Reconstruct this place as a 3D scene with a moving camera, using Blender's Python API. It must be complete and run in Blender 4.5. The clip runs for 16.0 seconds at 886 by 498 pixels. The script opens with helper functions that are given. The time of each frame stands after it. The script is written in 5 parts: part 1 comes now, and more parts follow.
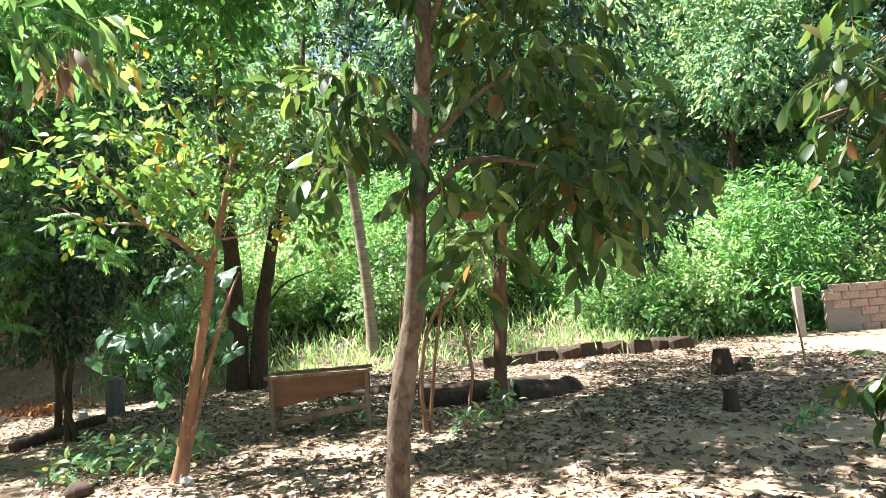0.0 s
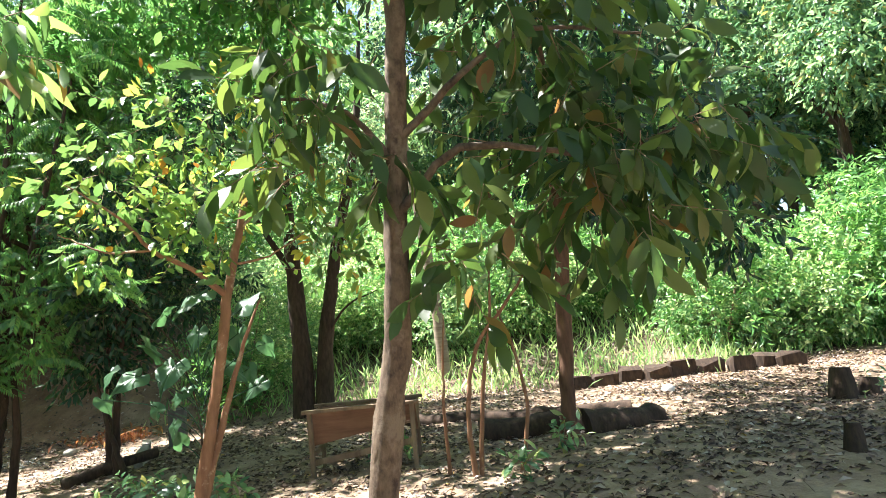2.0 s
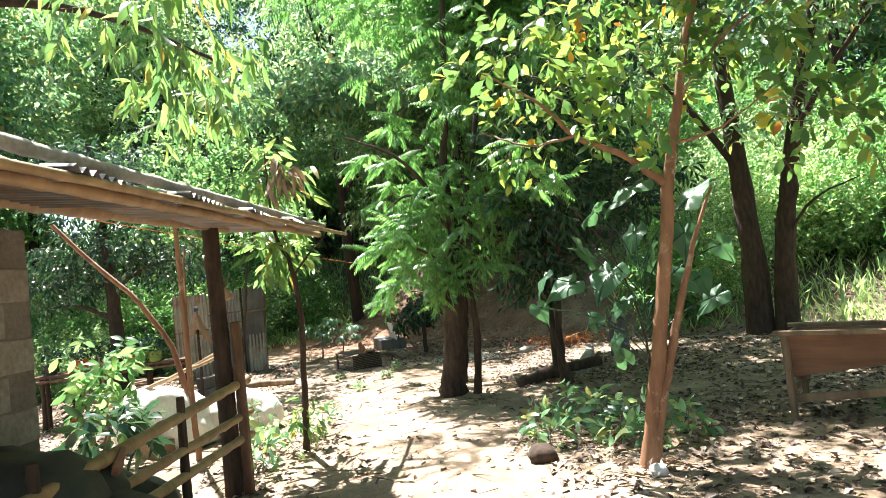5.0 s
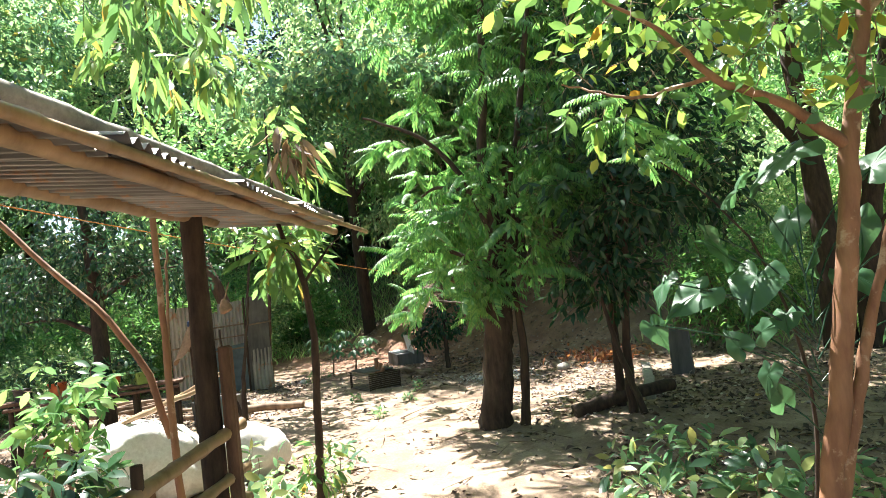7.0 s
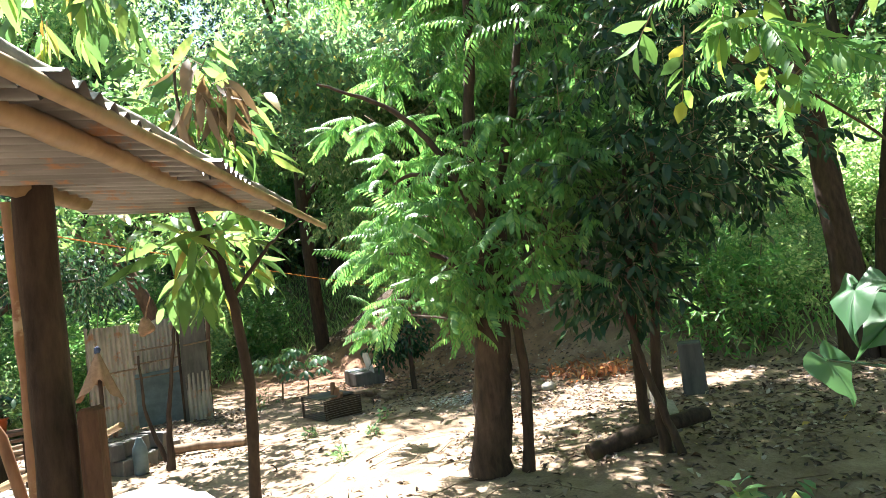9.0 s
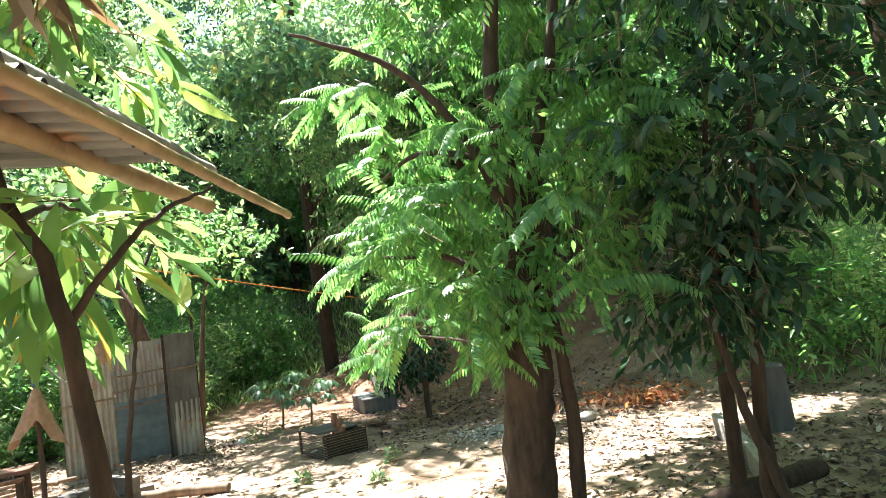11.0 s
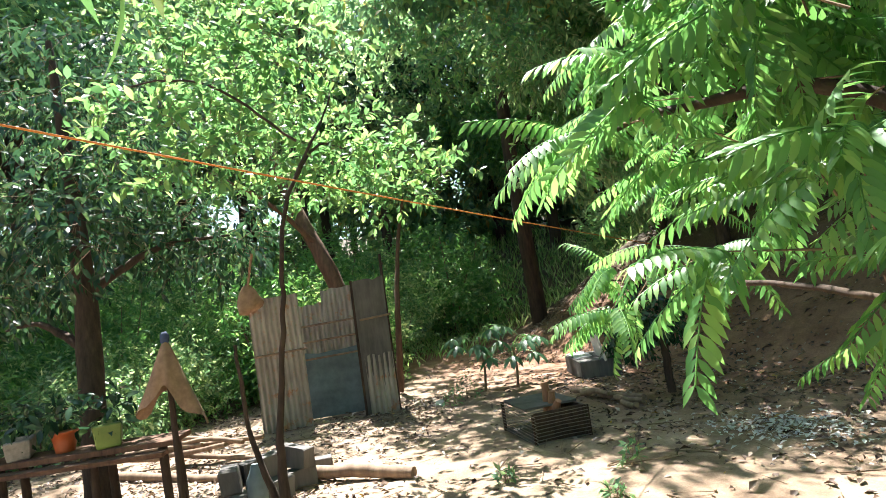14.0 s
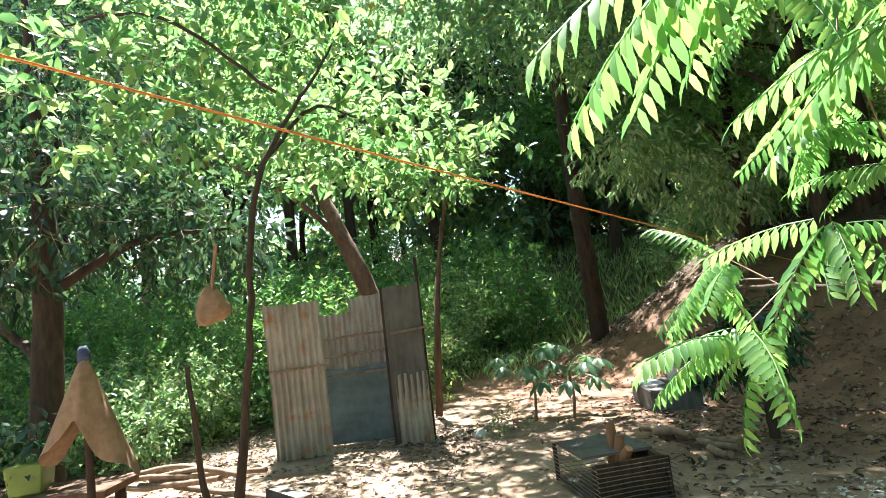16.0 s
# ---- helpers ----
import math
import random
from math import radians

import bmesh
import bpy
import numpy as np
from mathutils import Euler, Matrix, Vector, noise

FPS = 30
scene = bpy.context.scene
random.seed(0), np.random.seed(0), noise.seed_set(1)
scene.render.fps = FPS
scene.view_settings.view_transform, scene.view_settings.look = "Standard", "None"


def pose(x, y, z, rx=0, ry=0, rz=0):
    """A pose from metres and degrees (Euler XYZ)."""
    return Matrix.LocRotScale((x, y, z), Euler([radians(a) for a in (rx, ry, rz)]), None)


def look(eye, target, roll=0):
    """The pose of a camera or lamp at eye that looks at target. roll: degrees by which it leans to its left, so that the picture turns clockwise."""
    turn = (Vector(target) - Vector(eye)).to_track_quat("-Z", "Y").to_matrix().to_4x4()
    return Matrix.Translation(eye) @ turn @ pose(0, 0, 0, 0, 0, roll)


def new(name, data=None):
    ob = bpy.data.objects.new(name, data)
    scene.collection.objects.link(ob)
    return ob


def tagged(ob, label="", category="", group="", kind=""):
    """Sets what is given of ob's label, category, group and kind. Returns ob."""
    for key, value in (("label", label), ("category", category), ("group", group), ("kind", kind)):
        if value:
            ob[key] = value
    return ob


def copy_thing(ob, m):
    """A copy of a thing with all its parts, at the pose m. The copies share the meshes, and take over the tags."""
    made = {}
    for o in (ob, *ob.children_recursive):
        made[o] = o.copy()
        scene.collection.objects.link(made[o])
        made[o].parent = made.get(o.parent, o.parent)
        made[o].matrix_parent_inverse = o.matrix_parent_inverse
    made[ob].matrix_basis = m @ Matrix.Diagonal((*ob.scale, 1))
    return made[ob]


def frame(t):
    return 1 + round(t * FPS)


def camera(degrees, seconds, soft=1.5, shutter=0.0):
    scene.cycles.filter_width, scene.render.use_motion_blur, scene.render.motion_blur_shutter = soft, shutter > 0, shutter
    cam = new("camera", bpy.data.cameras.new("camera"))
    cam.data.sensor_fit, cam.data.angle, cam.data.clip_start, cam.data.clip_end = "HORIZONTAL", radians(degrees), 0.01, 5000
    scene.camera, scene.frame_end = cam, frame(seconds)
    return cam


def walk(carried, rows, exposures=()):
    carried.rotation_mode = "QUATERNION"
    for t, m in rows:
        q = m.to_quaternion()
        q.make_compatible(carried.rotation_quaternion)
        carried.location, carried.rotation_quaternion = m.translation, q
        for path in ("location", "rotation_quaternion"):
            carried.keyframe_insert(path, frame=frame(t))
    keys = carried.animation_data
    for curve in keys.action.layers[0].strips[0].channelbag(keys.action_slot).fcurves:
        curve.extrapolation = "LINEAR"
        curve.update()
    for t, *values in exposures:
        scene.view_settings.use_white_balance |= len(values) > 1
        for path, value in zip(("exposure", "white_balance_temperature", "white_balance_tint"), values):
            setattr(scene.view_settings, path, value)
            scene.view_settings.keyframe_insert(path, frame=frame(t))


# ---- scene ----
cam = camera(71.97, 16.0, soft=0.3)
PATH = [
    (0.0, -0.036, -0.118, 1.457, 95.07, 4.19, -0.54),
    (0.5, 0.054, 0.122, 1.489, 95.1, 5.74, 2.71),
    (1.0, 0.143, 0.266, 1.514, 95.84, 7.62, 4.41),
    (1.5, 0.316, 0.506, 1.509, 98.23, 5.35, 10.38),
    (2.0, 0.409, 0.673, 1.497, 97.18, 5.91, 8.16),
    (2.5, 0.331, 0.99, 1.502, 100.11, 6.34, 12.6),
    (3.0, 0.238, 1.165, 1.494, 96.55, 10.26, 22.53),
    (3.5, 0.287, 1.287, 1.468, 96.93, 9.12, 28.85),
    (4.0, 0.252, 1.468, 1.46, 94.77, 8.64, 34.99),
    (4.5, 0.036, 1.564, 1.455, 95.18, 5.41, 41.26),
    (5.0, -0.204, 1.655, 1.469, 92.88, 6.25, 47.11),
    (7.5, -1.641, 2.464, 1.506, 94.42, 6.81, 48.13),
    (8.0, -1.9, 2.651, 1.519, 96.14, 8.64, 47.99),
    (8.5, -2.218, 2.852, 1.546, 95.9, 8.87, 50.07),
    (9.0, -2.503, 3.019, 1.547, 94.07, 7.61, 43.17),
    (11.5, -3.617, 4.236, 1.555, 95.94, 8.68, 45.3),
    (12.0, -3.901, 4.512, 1.562, 93.5, 10.47, 48.04),
    (12.5, -4.164, 4.644, 1.551, 92.7, 10.62, 59.42),
    (13.0, -4.438, 4.747, 1.548, 95.55, 9.9, 60.8),
    (13.5, -4.76, 4.908, 1.505, 95.34, 7.78, 62.75),
    (14.0, -5.079, 5.102, 1.478, 93.86, 8.16, 64.08),
    (14.5, -5.442, 5.265, 1.459, 96.59, 8.83, 63.4),
    (15.0, -5.702, 5.433, 1.436, 98.03, 10.14, 72.72),
    (15.5, -5.911, 5.63, 1.446, 95.52, 8.66, 74.81),
    (16.0, -6.154, 5.784, 1.436, 95.67, 6.8, 69.33),
]
walk(cam, [(t, pose(x, y, z, rx, ry, rz)) for t, x, y, z, rx, ry, rz in PATH],
     exposures=[(0.0, 2.39), (2.0, 2.39), (2.5, 2.59), (3.0, 2.49), (3.5, 2.36), (5.0, 2.39), (7.5, 2.27), (8.5, 2.34), (9.0, 2.54), (11.5, 2.83), (12.0, 2.39), (14.0, 2.39), (15.0, 2.24), (15.5, 2.26), (16.0, 2.69)])

# ---- light ----
SUN_AZ, SUN_EL = radians(-78), radians(62)
world = bpy.data.worlds.new("sky")
scene.world = world
world.use_nodes = True
sky = world.node_tree.nodes.new("ShaderNodeTexSky")
sky.sky_type, sky.sun_disc, sky.sun_elevation, sky.sun_rotation = "NISHITA", False, SUN_EL, SUN_AZ
world.node_tree.links.new(sky.outputs[0], world.node_tree.nodes["Background"].inputs[0])
world.node_tree.nodes["Background"].inputs[1].default_value = 0.06
sun_data = bpy.data.lights.new("sun", "SUN")
sun_data.energy, sun_data.angle, sun_data.color = 5.0, radians(0.53), (1.0, 0.955, 0.92)
to_sun = Vector((math.sin(SUN_AZ) * math.cos(SUN_EL), math.cos(SUN_AZ) * math.cos(SUN_EL), math.sin(SUN_EL)))
new("sun", sun_data).matrix_world = look(to_sun * 60, (0, 0, 0))


# ---- materials ----
def nodes_of(name):
    m = bpy.data.materials.new(name)
    m.use_nodes = True
    nt = m.node_tree
    return m, nt, nt.nodes["Principled BSDF"]


def ramp(nt, fac, stops):
    r = nt.nodes.new("ShaderNodeValToRGB")
    while len(r.color_ramp.elements) < len(stops):
        r.color_ramp.elements.new(0.5)
    for e, (p, c) in zip(r.color_ramp.elements, stops):
        e.position, e.color = p, (*c, 1)
    nt.links.new(fac, r.inputs[0])
    return r.outputs[0]


def noise_of(nt, scale, detail=4.0, rough=0.6, stretch=None):
    co = nt.nodes.new("ShaderNodeTexCoord").outputs["Object"]
    if stretch:
        mp = nt.nodes.new("ShaderNodeMapping")
        mp.inputs["Scale"].default_value = stretch
        nt.links.new(co, mp.inputs[0])
        co = mp.outputs[0]
    n = nt.nodes.new("ShaderNodeTexNoise")
    n.inputs["Scale"].default_value, n.inputs["Detail"].default_value, n.inputs["Roughness"].default_value = scale, detail, rough
    nt.links.new(co, n.inputs["Vector"])
    return n.outputs["Fac"]


def mixed(nt, kind, fac, a, b):
    n = nt.nodes.new("ShaderNodeMix")
    n.data_type, n.blend_type = "RGBA", kind
    for sock, v in ((n.inputs[0], fac), (n.inputs[6], a), (n.inputs[7], b)):
        if isinstance(v, (int, float)):
            sock.default_value = v
        elif isinstance(v, tuple):
            sock.default_value = (*v, 1)
        else:
            nt.links.new(v, sock)
    return n.outputs[2]


def bumped(nt, bsdf, height, strength, distance=0.01):
    b = nt.nodes.new("ShaderNodeBump")
    b.inputs["Strength"].default_value, b.inputs["Distance"].default_value = strength, distance
    nt.links.new(height, b.inputs["Height"])
    nt.links.new(b.outputs[0], bsdf.inputs["Normal"])


def leaf_mat(name, stops, trans=0.45, rough=0.23, glow=2.0):
    """Leaf blades: each island takes its own tone from the ramp; light shines through."""
    m, nt, p = nodes_of(name)
    geo = nt.nodes.new("ShaderNodeNewGeometry")
    col = ramp(nt, geo.outputs["Random Per Island"], stops)
    col = mixed(nt, "MULTIPLY", 0.5, col, ramp(nt, noise_of(nt, 1.3, 2), [(0.3, (0.55, 0.62, 0.62)), (0.7, (1.0, 1.0, 1.0))]))
    nt.links.new(col, p.inputs["Base Color"])
    p.inputs["Roughness"].default_value, p.inputs["Specular IOR Level"].default_value = rough, 0.5
    t = nt.nodes.new("ShaderNodeBsdfTranslucent")
    nt.links.new(mixed(nt, "MULTIPLY", 1.0, col, (glow * 1.15, glow * 1.1, glow * 0.8)), t.inputs[0])
    mx = nt.nodes.new("ShaderNodeMixShader")
    mx.inputs[0].default_value = trans
    nt.links.new(p.outputs[0], mx.inputs[1])
    nt.links.new(t.outputs[0], mx.inputs[2])
    nt.links.new(mx.outputs[0], nt.nodes["Material Output"].inputs[0])
    return m


def grain_mat(name, dark, light, scale=12.0, stretch=(1, 1, 0.15), rough=0.85, bump=0.5, spots=None, metallic=0.0):
    """Two-scale grain: broad stains and fine fibre with relief."""
    m, nt, p = nodes_of(name)
    fine = noise_of(nt, scale, 6, 0.65, stretch)
    broad = noise_of(nt, 2.2, 3)
    mid = tuple((a + b) / 2 for a, b in zip(dark, light))
    col = ramp(nt, fine, [(0.3, dark), (0.5, mid), (0.72, light)])
    col = mixed(nt, "MULTIPLY", 0.6, col, ramp(nt, broad, [(0.32, (0.55, 0.53, 0.5)), (0.62, (1, 1, 1))]))
    if spots:
        col = mixed(nt, "MIX", ramp(nt, noise_of(nt, 5.0, 5, 0.7), [(0.56, (0, 0, 0)), (0.64, (1, 1, 1))]), col, spots)
    nt.links.new(col, p.inputs["Base Color"])
    p.inputs["Roughness"].default_value, p.inputs["Metallic"].default_value = rough, metallic
    bumped(nt, p, fine, bump)
    return m


GREENS = {
    "main": [(0.0, (0.025, 0.062, 0.021)), (0.55, (0.053, 0.105, 0.029)), (0.95, (0.115, 0.165, 0.044)), (1.0, (0.207, 0.100, 0.039))],
    "guava": [(0.0, (0.063, 0.138, 0.050)), (0.6, (0.121, 0.230, 0.066)), (0.9, (0.230, 0.321, 0.074)), (0.97, (0.391, 0.357, 0.072)), (1.0, (0.460, 0.163, 0.030))],
    "neem": [(0.0, (0.065, 0.178, 0.063)), (0.6, (0.109, 0.257, 0.082)), (1.0, (0.188, 0.331, 0.107))],
    "mango": [(0.0, (0.062, 0.139, 0.062)), (0.6, (0.118, 0.221, 0.075)), (0.93, (0.235, 0.330, 0.106)), (1.0, (0.358, 0.206, 0.062))],
    "citrus": [(0.0, (0.058, 0.148, 0.070)), (0.7, (0.121, 0.245, 0.096)), (1.0, (0.231, 0.337, 0.132))],
    "dark": [(0.0, (0.02, 0.055, 0.036)), (0.7, (0.034, 0.085, 0.048)), (1.0, (0.072, 0.13, 0.058))],
    "wood": [(0.0, (0.073, 0.157, 0.106)), (0.5, (0.140, 0.263, 0.152)), (0.9, (0.256, 0.370, 0.206)), (1.0, (0.312, 0.246, 0.075))],
    "weed": [(0.0, (0.110, 0.227, 0.096)), (0.5, (0.264, 0.402, 0.180)), (1.0, (0.528, 0.577, 0.360))],
    "light": [(0.0, (0.127, 0.252, 0.144)), (0.6, (0.224, 0.357, 0.190)), (1.0, (0.460, 0.514, 0.333))],
    "taro": [(0.0, (0.036, 0.108, 0.054)), (1.0, (0.079, 0.180, 0.086))],
}
LEAF = {k: leaf_mat("leaf_" + k, v, {"main": 0.42, "dark": 0.28, "neem": 0.43, "taro": 0.3, "guava": 0.45}.get(k, 0.5), 0.4 if k in ("neem", "taro", "main") else 0.26) for k, v in GREENS.items()}
M_LITTER = leaf_mat("dry_leaves", [(0.0, (0.035, 0.022, 0.016)), (0.4, (0.105, 0.064, 0.044)), (0.75, (0.25, 0.17, 0.125)), (0.97, (0.56, 0.48, 0.41)), (1.0, (0.5, 0.3, 0.05))], 0.12, 0.6, 1.0)
M_DEAD = leaf_mat("withered_leaves", [(0.0, (0.16, 0.1, 0.06)), (1.0, (0.36, 0.25, 0.16))], 0.3, 0.6, 1.2)
M_RED = leaf_mat("rusty_leaves", [(0.0, (0.2, 0.06, 0.03)), (0.5, (0.36, 0.13, 0.06)), (1.0, (0.5, 0.26, 0.13))], 0.3, 0.6)
M_BARK = grain_mat("bark_grey", (0.05, 0.033, 0.023), (0.18, 0.13, 0.088), 16, (1, 1, 0.35), 0.9, 0.9, (0.19, 0.15, 0.11))
M_BARK_PALE = grain_mat("bark_mottled", (0.04, 0.026, 0.018), (0.19, 0.14, 0.095), 26, (1, 1, 0.6), 0.9, 1.0, (0.16, 0.125, 0.09))
M_BARK_RING = grain_mat("bark_ringed", (0.16, 0.12, 0.085), (0.4, 0.33, 0.25), 9, (0.15, 0.15, 1.6), 0.85, 0.6)
M_BARK_RED = grain_mat("bark_red", (0.17, 0.075, 0.04), (0.36, 0.19, 0.1), 14, (1, 1, 0.2), 0.7, 0.35, (0.42, 0.3, 0.2))
M_BARK_BROWN = grain_mat("bark_brown", (0.075, 0.036, 0.022), (0.21, 0.115, 0.068), 16, (1, 1, 0.25), 0.9, 0.8)
M_BARK_DARK = grain_mat("bark_dark", (0.02, 0.013, 0.009), (0.085, 0.054, 0.035), 20, (1, 1, 0.25), 0.95, 0.9)
M_TWIG = grain_mat("twig", (0.14, 0.09, 0.055), (0.32, 0.23, 0.15), 18)
M_BAMBOO = grain_mat("bamboo", (0.22, 0.135, 0.065), (0.44, 0.305, 0.17), 9, (1, 1, 0.1), 0.5, 0.15, (0.28, 0.2, 0.13))
M_WOOD = grain_mat("weathered_wood", (0.13, 0.085, 0.055), (0.34, 0.24, 0.16), 10, (1, 1, 0.12), 0.85, 0.5)
M_BOARD = grain_mat("red_brown_board", (0.12, 0.058, 0.035), (0.3, 0.165, 0.1), 8, (0.12, 1, 1), 0.8, 0.4)
M_BLOCK = grain_mat("concrete_block", (0.24, 0.22, 0.19), (0.42, 0.39, 0.34), 30, None, 0.95, 0.5)
M_MORTAR = grain_mat("mortar", (0.16, 0.145, 0.125), (0.28, 0.25, 0.22), 30, None, 0.95, 0.4)
M_BRICK = grain_mat("old_block", (0.22, 0.15, 0.12), (0.42, 0.3, 0.25), 24, None, 0.95, 0.6, (0.3, 0.28, 0.26))
M_ZINC = grain_mat("zinc_sheet", (0.15, 0.147, 0.142), (0.37, 0.365, 0.36), 6, (1, 1, 0.2), 0.45, 0.1, (0.36, 0.2, 0.11), 0.5)
M_RUST = grain_mat("rusty_sheet", (0.26, 0.23, 0.2), (0.5, 0.47, 0.42), 7, (1, 1, 0.25), 0.6, 0.15, (0.36, 0.2, 0.12), 0.25)
M_TARP = grain_mat("blue_grey_sheet", (0.07, 0.11, 0.125), (0.15, 0.21, 0.235), 6, None, 0.7, 0.2)
M_DARKBOARD = grain_mat("dark_board", (0.06, 0.06, 0.06), (0.16, 0.15, 0.14), 8, (1, 1, 0.2), 0.85, 0.3)
M_SACK = grain_mat("white_sack", (0.6, 0.57, 0.52), (0.8, 0.78, 0.74), 30, None, 0.6, 0.5)
M_CLOTH = grain_mat("tan_cloth", (0.21, 0.125, 0.072), (0.34, 0.215, 0.13), 26, None, 0.95, 0.3)
M_ORANGE = grain_mat("orange_plastic", (0.38, 0.085, 0.025), (0.52, 0.13, 0.04), 10, None, 0.45, 0.05)
M_LIME = grain_mat("lime_plastic", (0.14, 0.22, 0.035), (0.22, 0.31, 0.06), 10, None, 0.45, 0.05)
M_BLUE = grain_mat("blue_cloth", (0.025, 0.04, 0.08), (0.055, 0.08, 0.15), 20, None, 0.9, 0.2)
M_WHITE = grain_mat("white_board", (0.66, 0.66, 0.66), (0.84, 0.84, 0.83), 12, None, 0.6, 0.1)
M_ROPE = grain_mat("orange_rope", (0.55, 0.17, 0.03), (0.78, 0.3, 0.06), 60, None, 0.8, 0.4)
M_STONE = grain_mat("pale_stone", (0.5, 0.5, 0.48), (0.72, 0.71, 0.68), 20, None, 0.8, 0.4)
M_WIRE = grain_mat("wire", (0.16, 0.14, 0.12), (0.3, 0.26, 0.22), 40, None, 0.6, 0.1, None, 0.6)
M_BLACK = grain_mat("dark_plastic", (0.025, 0.025, 0.028), (0.06, 0.06, 0.06), 10, None, 0.6, 0.1)


def dirt_mat():
    m, nt, p = nodes_of("dirt")
    broad, mid, fine = noise_of(nt, 0.35, 4), noise_of(nt, 2.6, 6, 0.65), noise_of(nt, 38, 6, 0.7)
    col = ramp(nt, mid, [(0.3, (0.19, 0.125, 0.083)), (0.5, (0.31, 0.225, 0.152)), (0.72, (0.46, 0.36, 0.26))])
    col = mixed(nt, "MIX", ramp(nt, broad, [(0.42, (0, 0, 0)), (0.62, (0.4, 0.4, 0.4))]), col, (0.15, 0.098, 0.066))
    sep = nt.nodes.new("ShaderNodeSeparateXYZ")
    nt.links.new(nt.nodes.new("ShaderNodeTexCoord").outputs["Object"], sep.inputs[0])
    # red earth where the track climbs the bank
    mr = nt.nodes.new("ShaderNodeMapRange")
    mr.inputs[1].default_value, mr.inputs[2].default_value = 9.0, 11.5
    nt.links.new(sep.outputs[1], mr.inputs[0])
    mr2 = nt.nodes.new("ShaderNodeMapRange")
    mr2.inputs[1].default_value, mr2.inputs[2].default_value = -7.0, -10.0
    nt.links.new(sep.outputs[0], mr2.inputs[0])
    mul = nt.nodes.new("ShaderNodeMath")
    mul.operation = "MULTIPLY"
    nt.links.new(mr.outputs[0], mul.inputs[0])
    nt.links.new(mr2.outputs[0], mul.inputs[1])
    col = mixed(nt, "MIX", mul.outputs[0], col, ramp(nt, mid, [(0.3, (0.2, 0.095, 0.055)), (0.7, (0.42, 0.24, 0.15))]))
    # leaf mould and moss on the wooded slopes, darkened further to imitate deep shade
    slope = nt.nodes.new("ShaderNodeMapRange")
    slope.inputs[1].default_value, slope.inputs[2].default_value = 12.6, 15.0
    nt.links.new(sep.outputs[1], slope.inputs[0])
    slope2 = nt.nodes.new("ShaderNodeMapRange")
    slope2.inputs[1].default_value, slope2.inputs[2].default_value = -18.5, -21.0
    nt.links.new(sep.outputs[0], slope2.inputs[0])
    either = nt.nodes.new("ShaderNodeMath")
    either.operation = "MAXIMUM"
    nt.links.new(slope.outputs[0], either.inputs[0])
    nt.links.new(slope2.outputs[0], either.inputs[1])
    col = mixed(nt, "MIX", either.outputs[0], col, ramp(nt, mid, [(0.35, (0.05, 0.038, 0.024)), (0.7, (0.11, 0.085, 0.045))]))
    col = mixed(nt, "MULTIPLY", 0.7, col, ramp(nt, fine, [(0.3, (0.55, 0.52, 0.5)), (0.6, (1, 1, 1))]))
    nt.links.new(col, p.inputs["Base Color"])
    p.inputs["Roughness"].default_value = 0.95
    bumped(nt, p, fine, 0.6, 0.02)
    return m


M_DIRT = dirt_mat()
RNG = np.random.default_rng(7)


# ---- mesh helpers ----
class Geo:
    """Gathers vertices and triangles or quads into one mesh."""

    def __init__(self):
        self.v, self.f, self.n = [], [], 0

    def add(self, v, f):
        v = np.asarray(v, dtype=np.float32).reshape(-1, 3)
        self.v.append(v)
        self.f.append(np.asarray(f, dtype=np.int32) + self.n)
        self.n += len(v)
        return self

    def mesh(self, name, mat, smooth=False):
        me = bpy.data.meshes.new(name)
        v = np.concatenate(self.v)
        me.vertices.add(len(v))
        me.vertices.foreach_set("co", v.ravel())
        tot = np.concatenate([np.full(len(f), f.shape[1], dtype=np.int32) for f in self.f])
        idx = np.concatenate([f.ravel() for f in self.f])
        me.loops.add(len(idx))
        me.loops.foreach_set("vertex_index", idx)
        me.polygons.add(len(tot))
        me.polygons.foreach_set("loop_start", np.concatenate([[0], np.cumsum(tot)[:-1]]).astype(np.int32))
        me.polygons.foreach_set("loop_total", tot)
        if smooth:
            me.polygons.foreach_set("use_smooth", np.ones(len(tot), dtype=bool))
        me.materials.append(mat)
        me.update(calc_edges=True)
        return me


def part(name, geo, mat, parent=None, label="", smooth=False):
    """Links a Geo or a bmesh as one mesh object, under a thing or a part."""
    if isinstance(geo, Geo):
        me = geo.mesh(name, mat, smooth)
    else:
        me = bpy.data.meshes.new(name)
        geo.to_mesh(me)
        geo.free()
        me.materials.append(mat)
        if smooth:
            me.polygons.foreach_set("use_smooth", np.ones(len(me.polygons), dtype=bool))
    ob = new(name, me)
    if parent:
        ob.parent = parent
    if label:
        ob["label"] = label
    return ob


def thing(name, at, label, category, group="", turn=0.0):
    ob = new(name)
    ob.empty_display_size = 0.1
    ob.matrix_basis = pose(*at, 0, 0, turn)
    return tagged(ob, label, category, group)


def unit(a):
    a = np.asarray(a, dtype=float)
    return a / np.maximum(np.linalg.norm(a, axis=-1, keepdims=True), 1e-9)


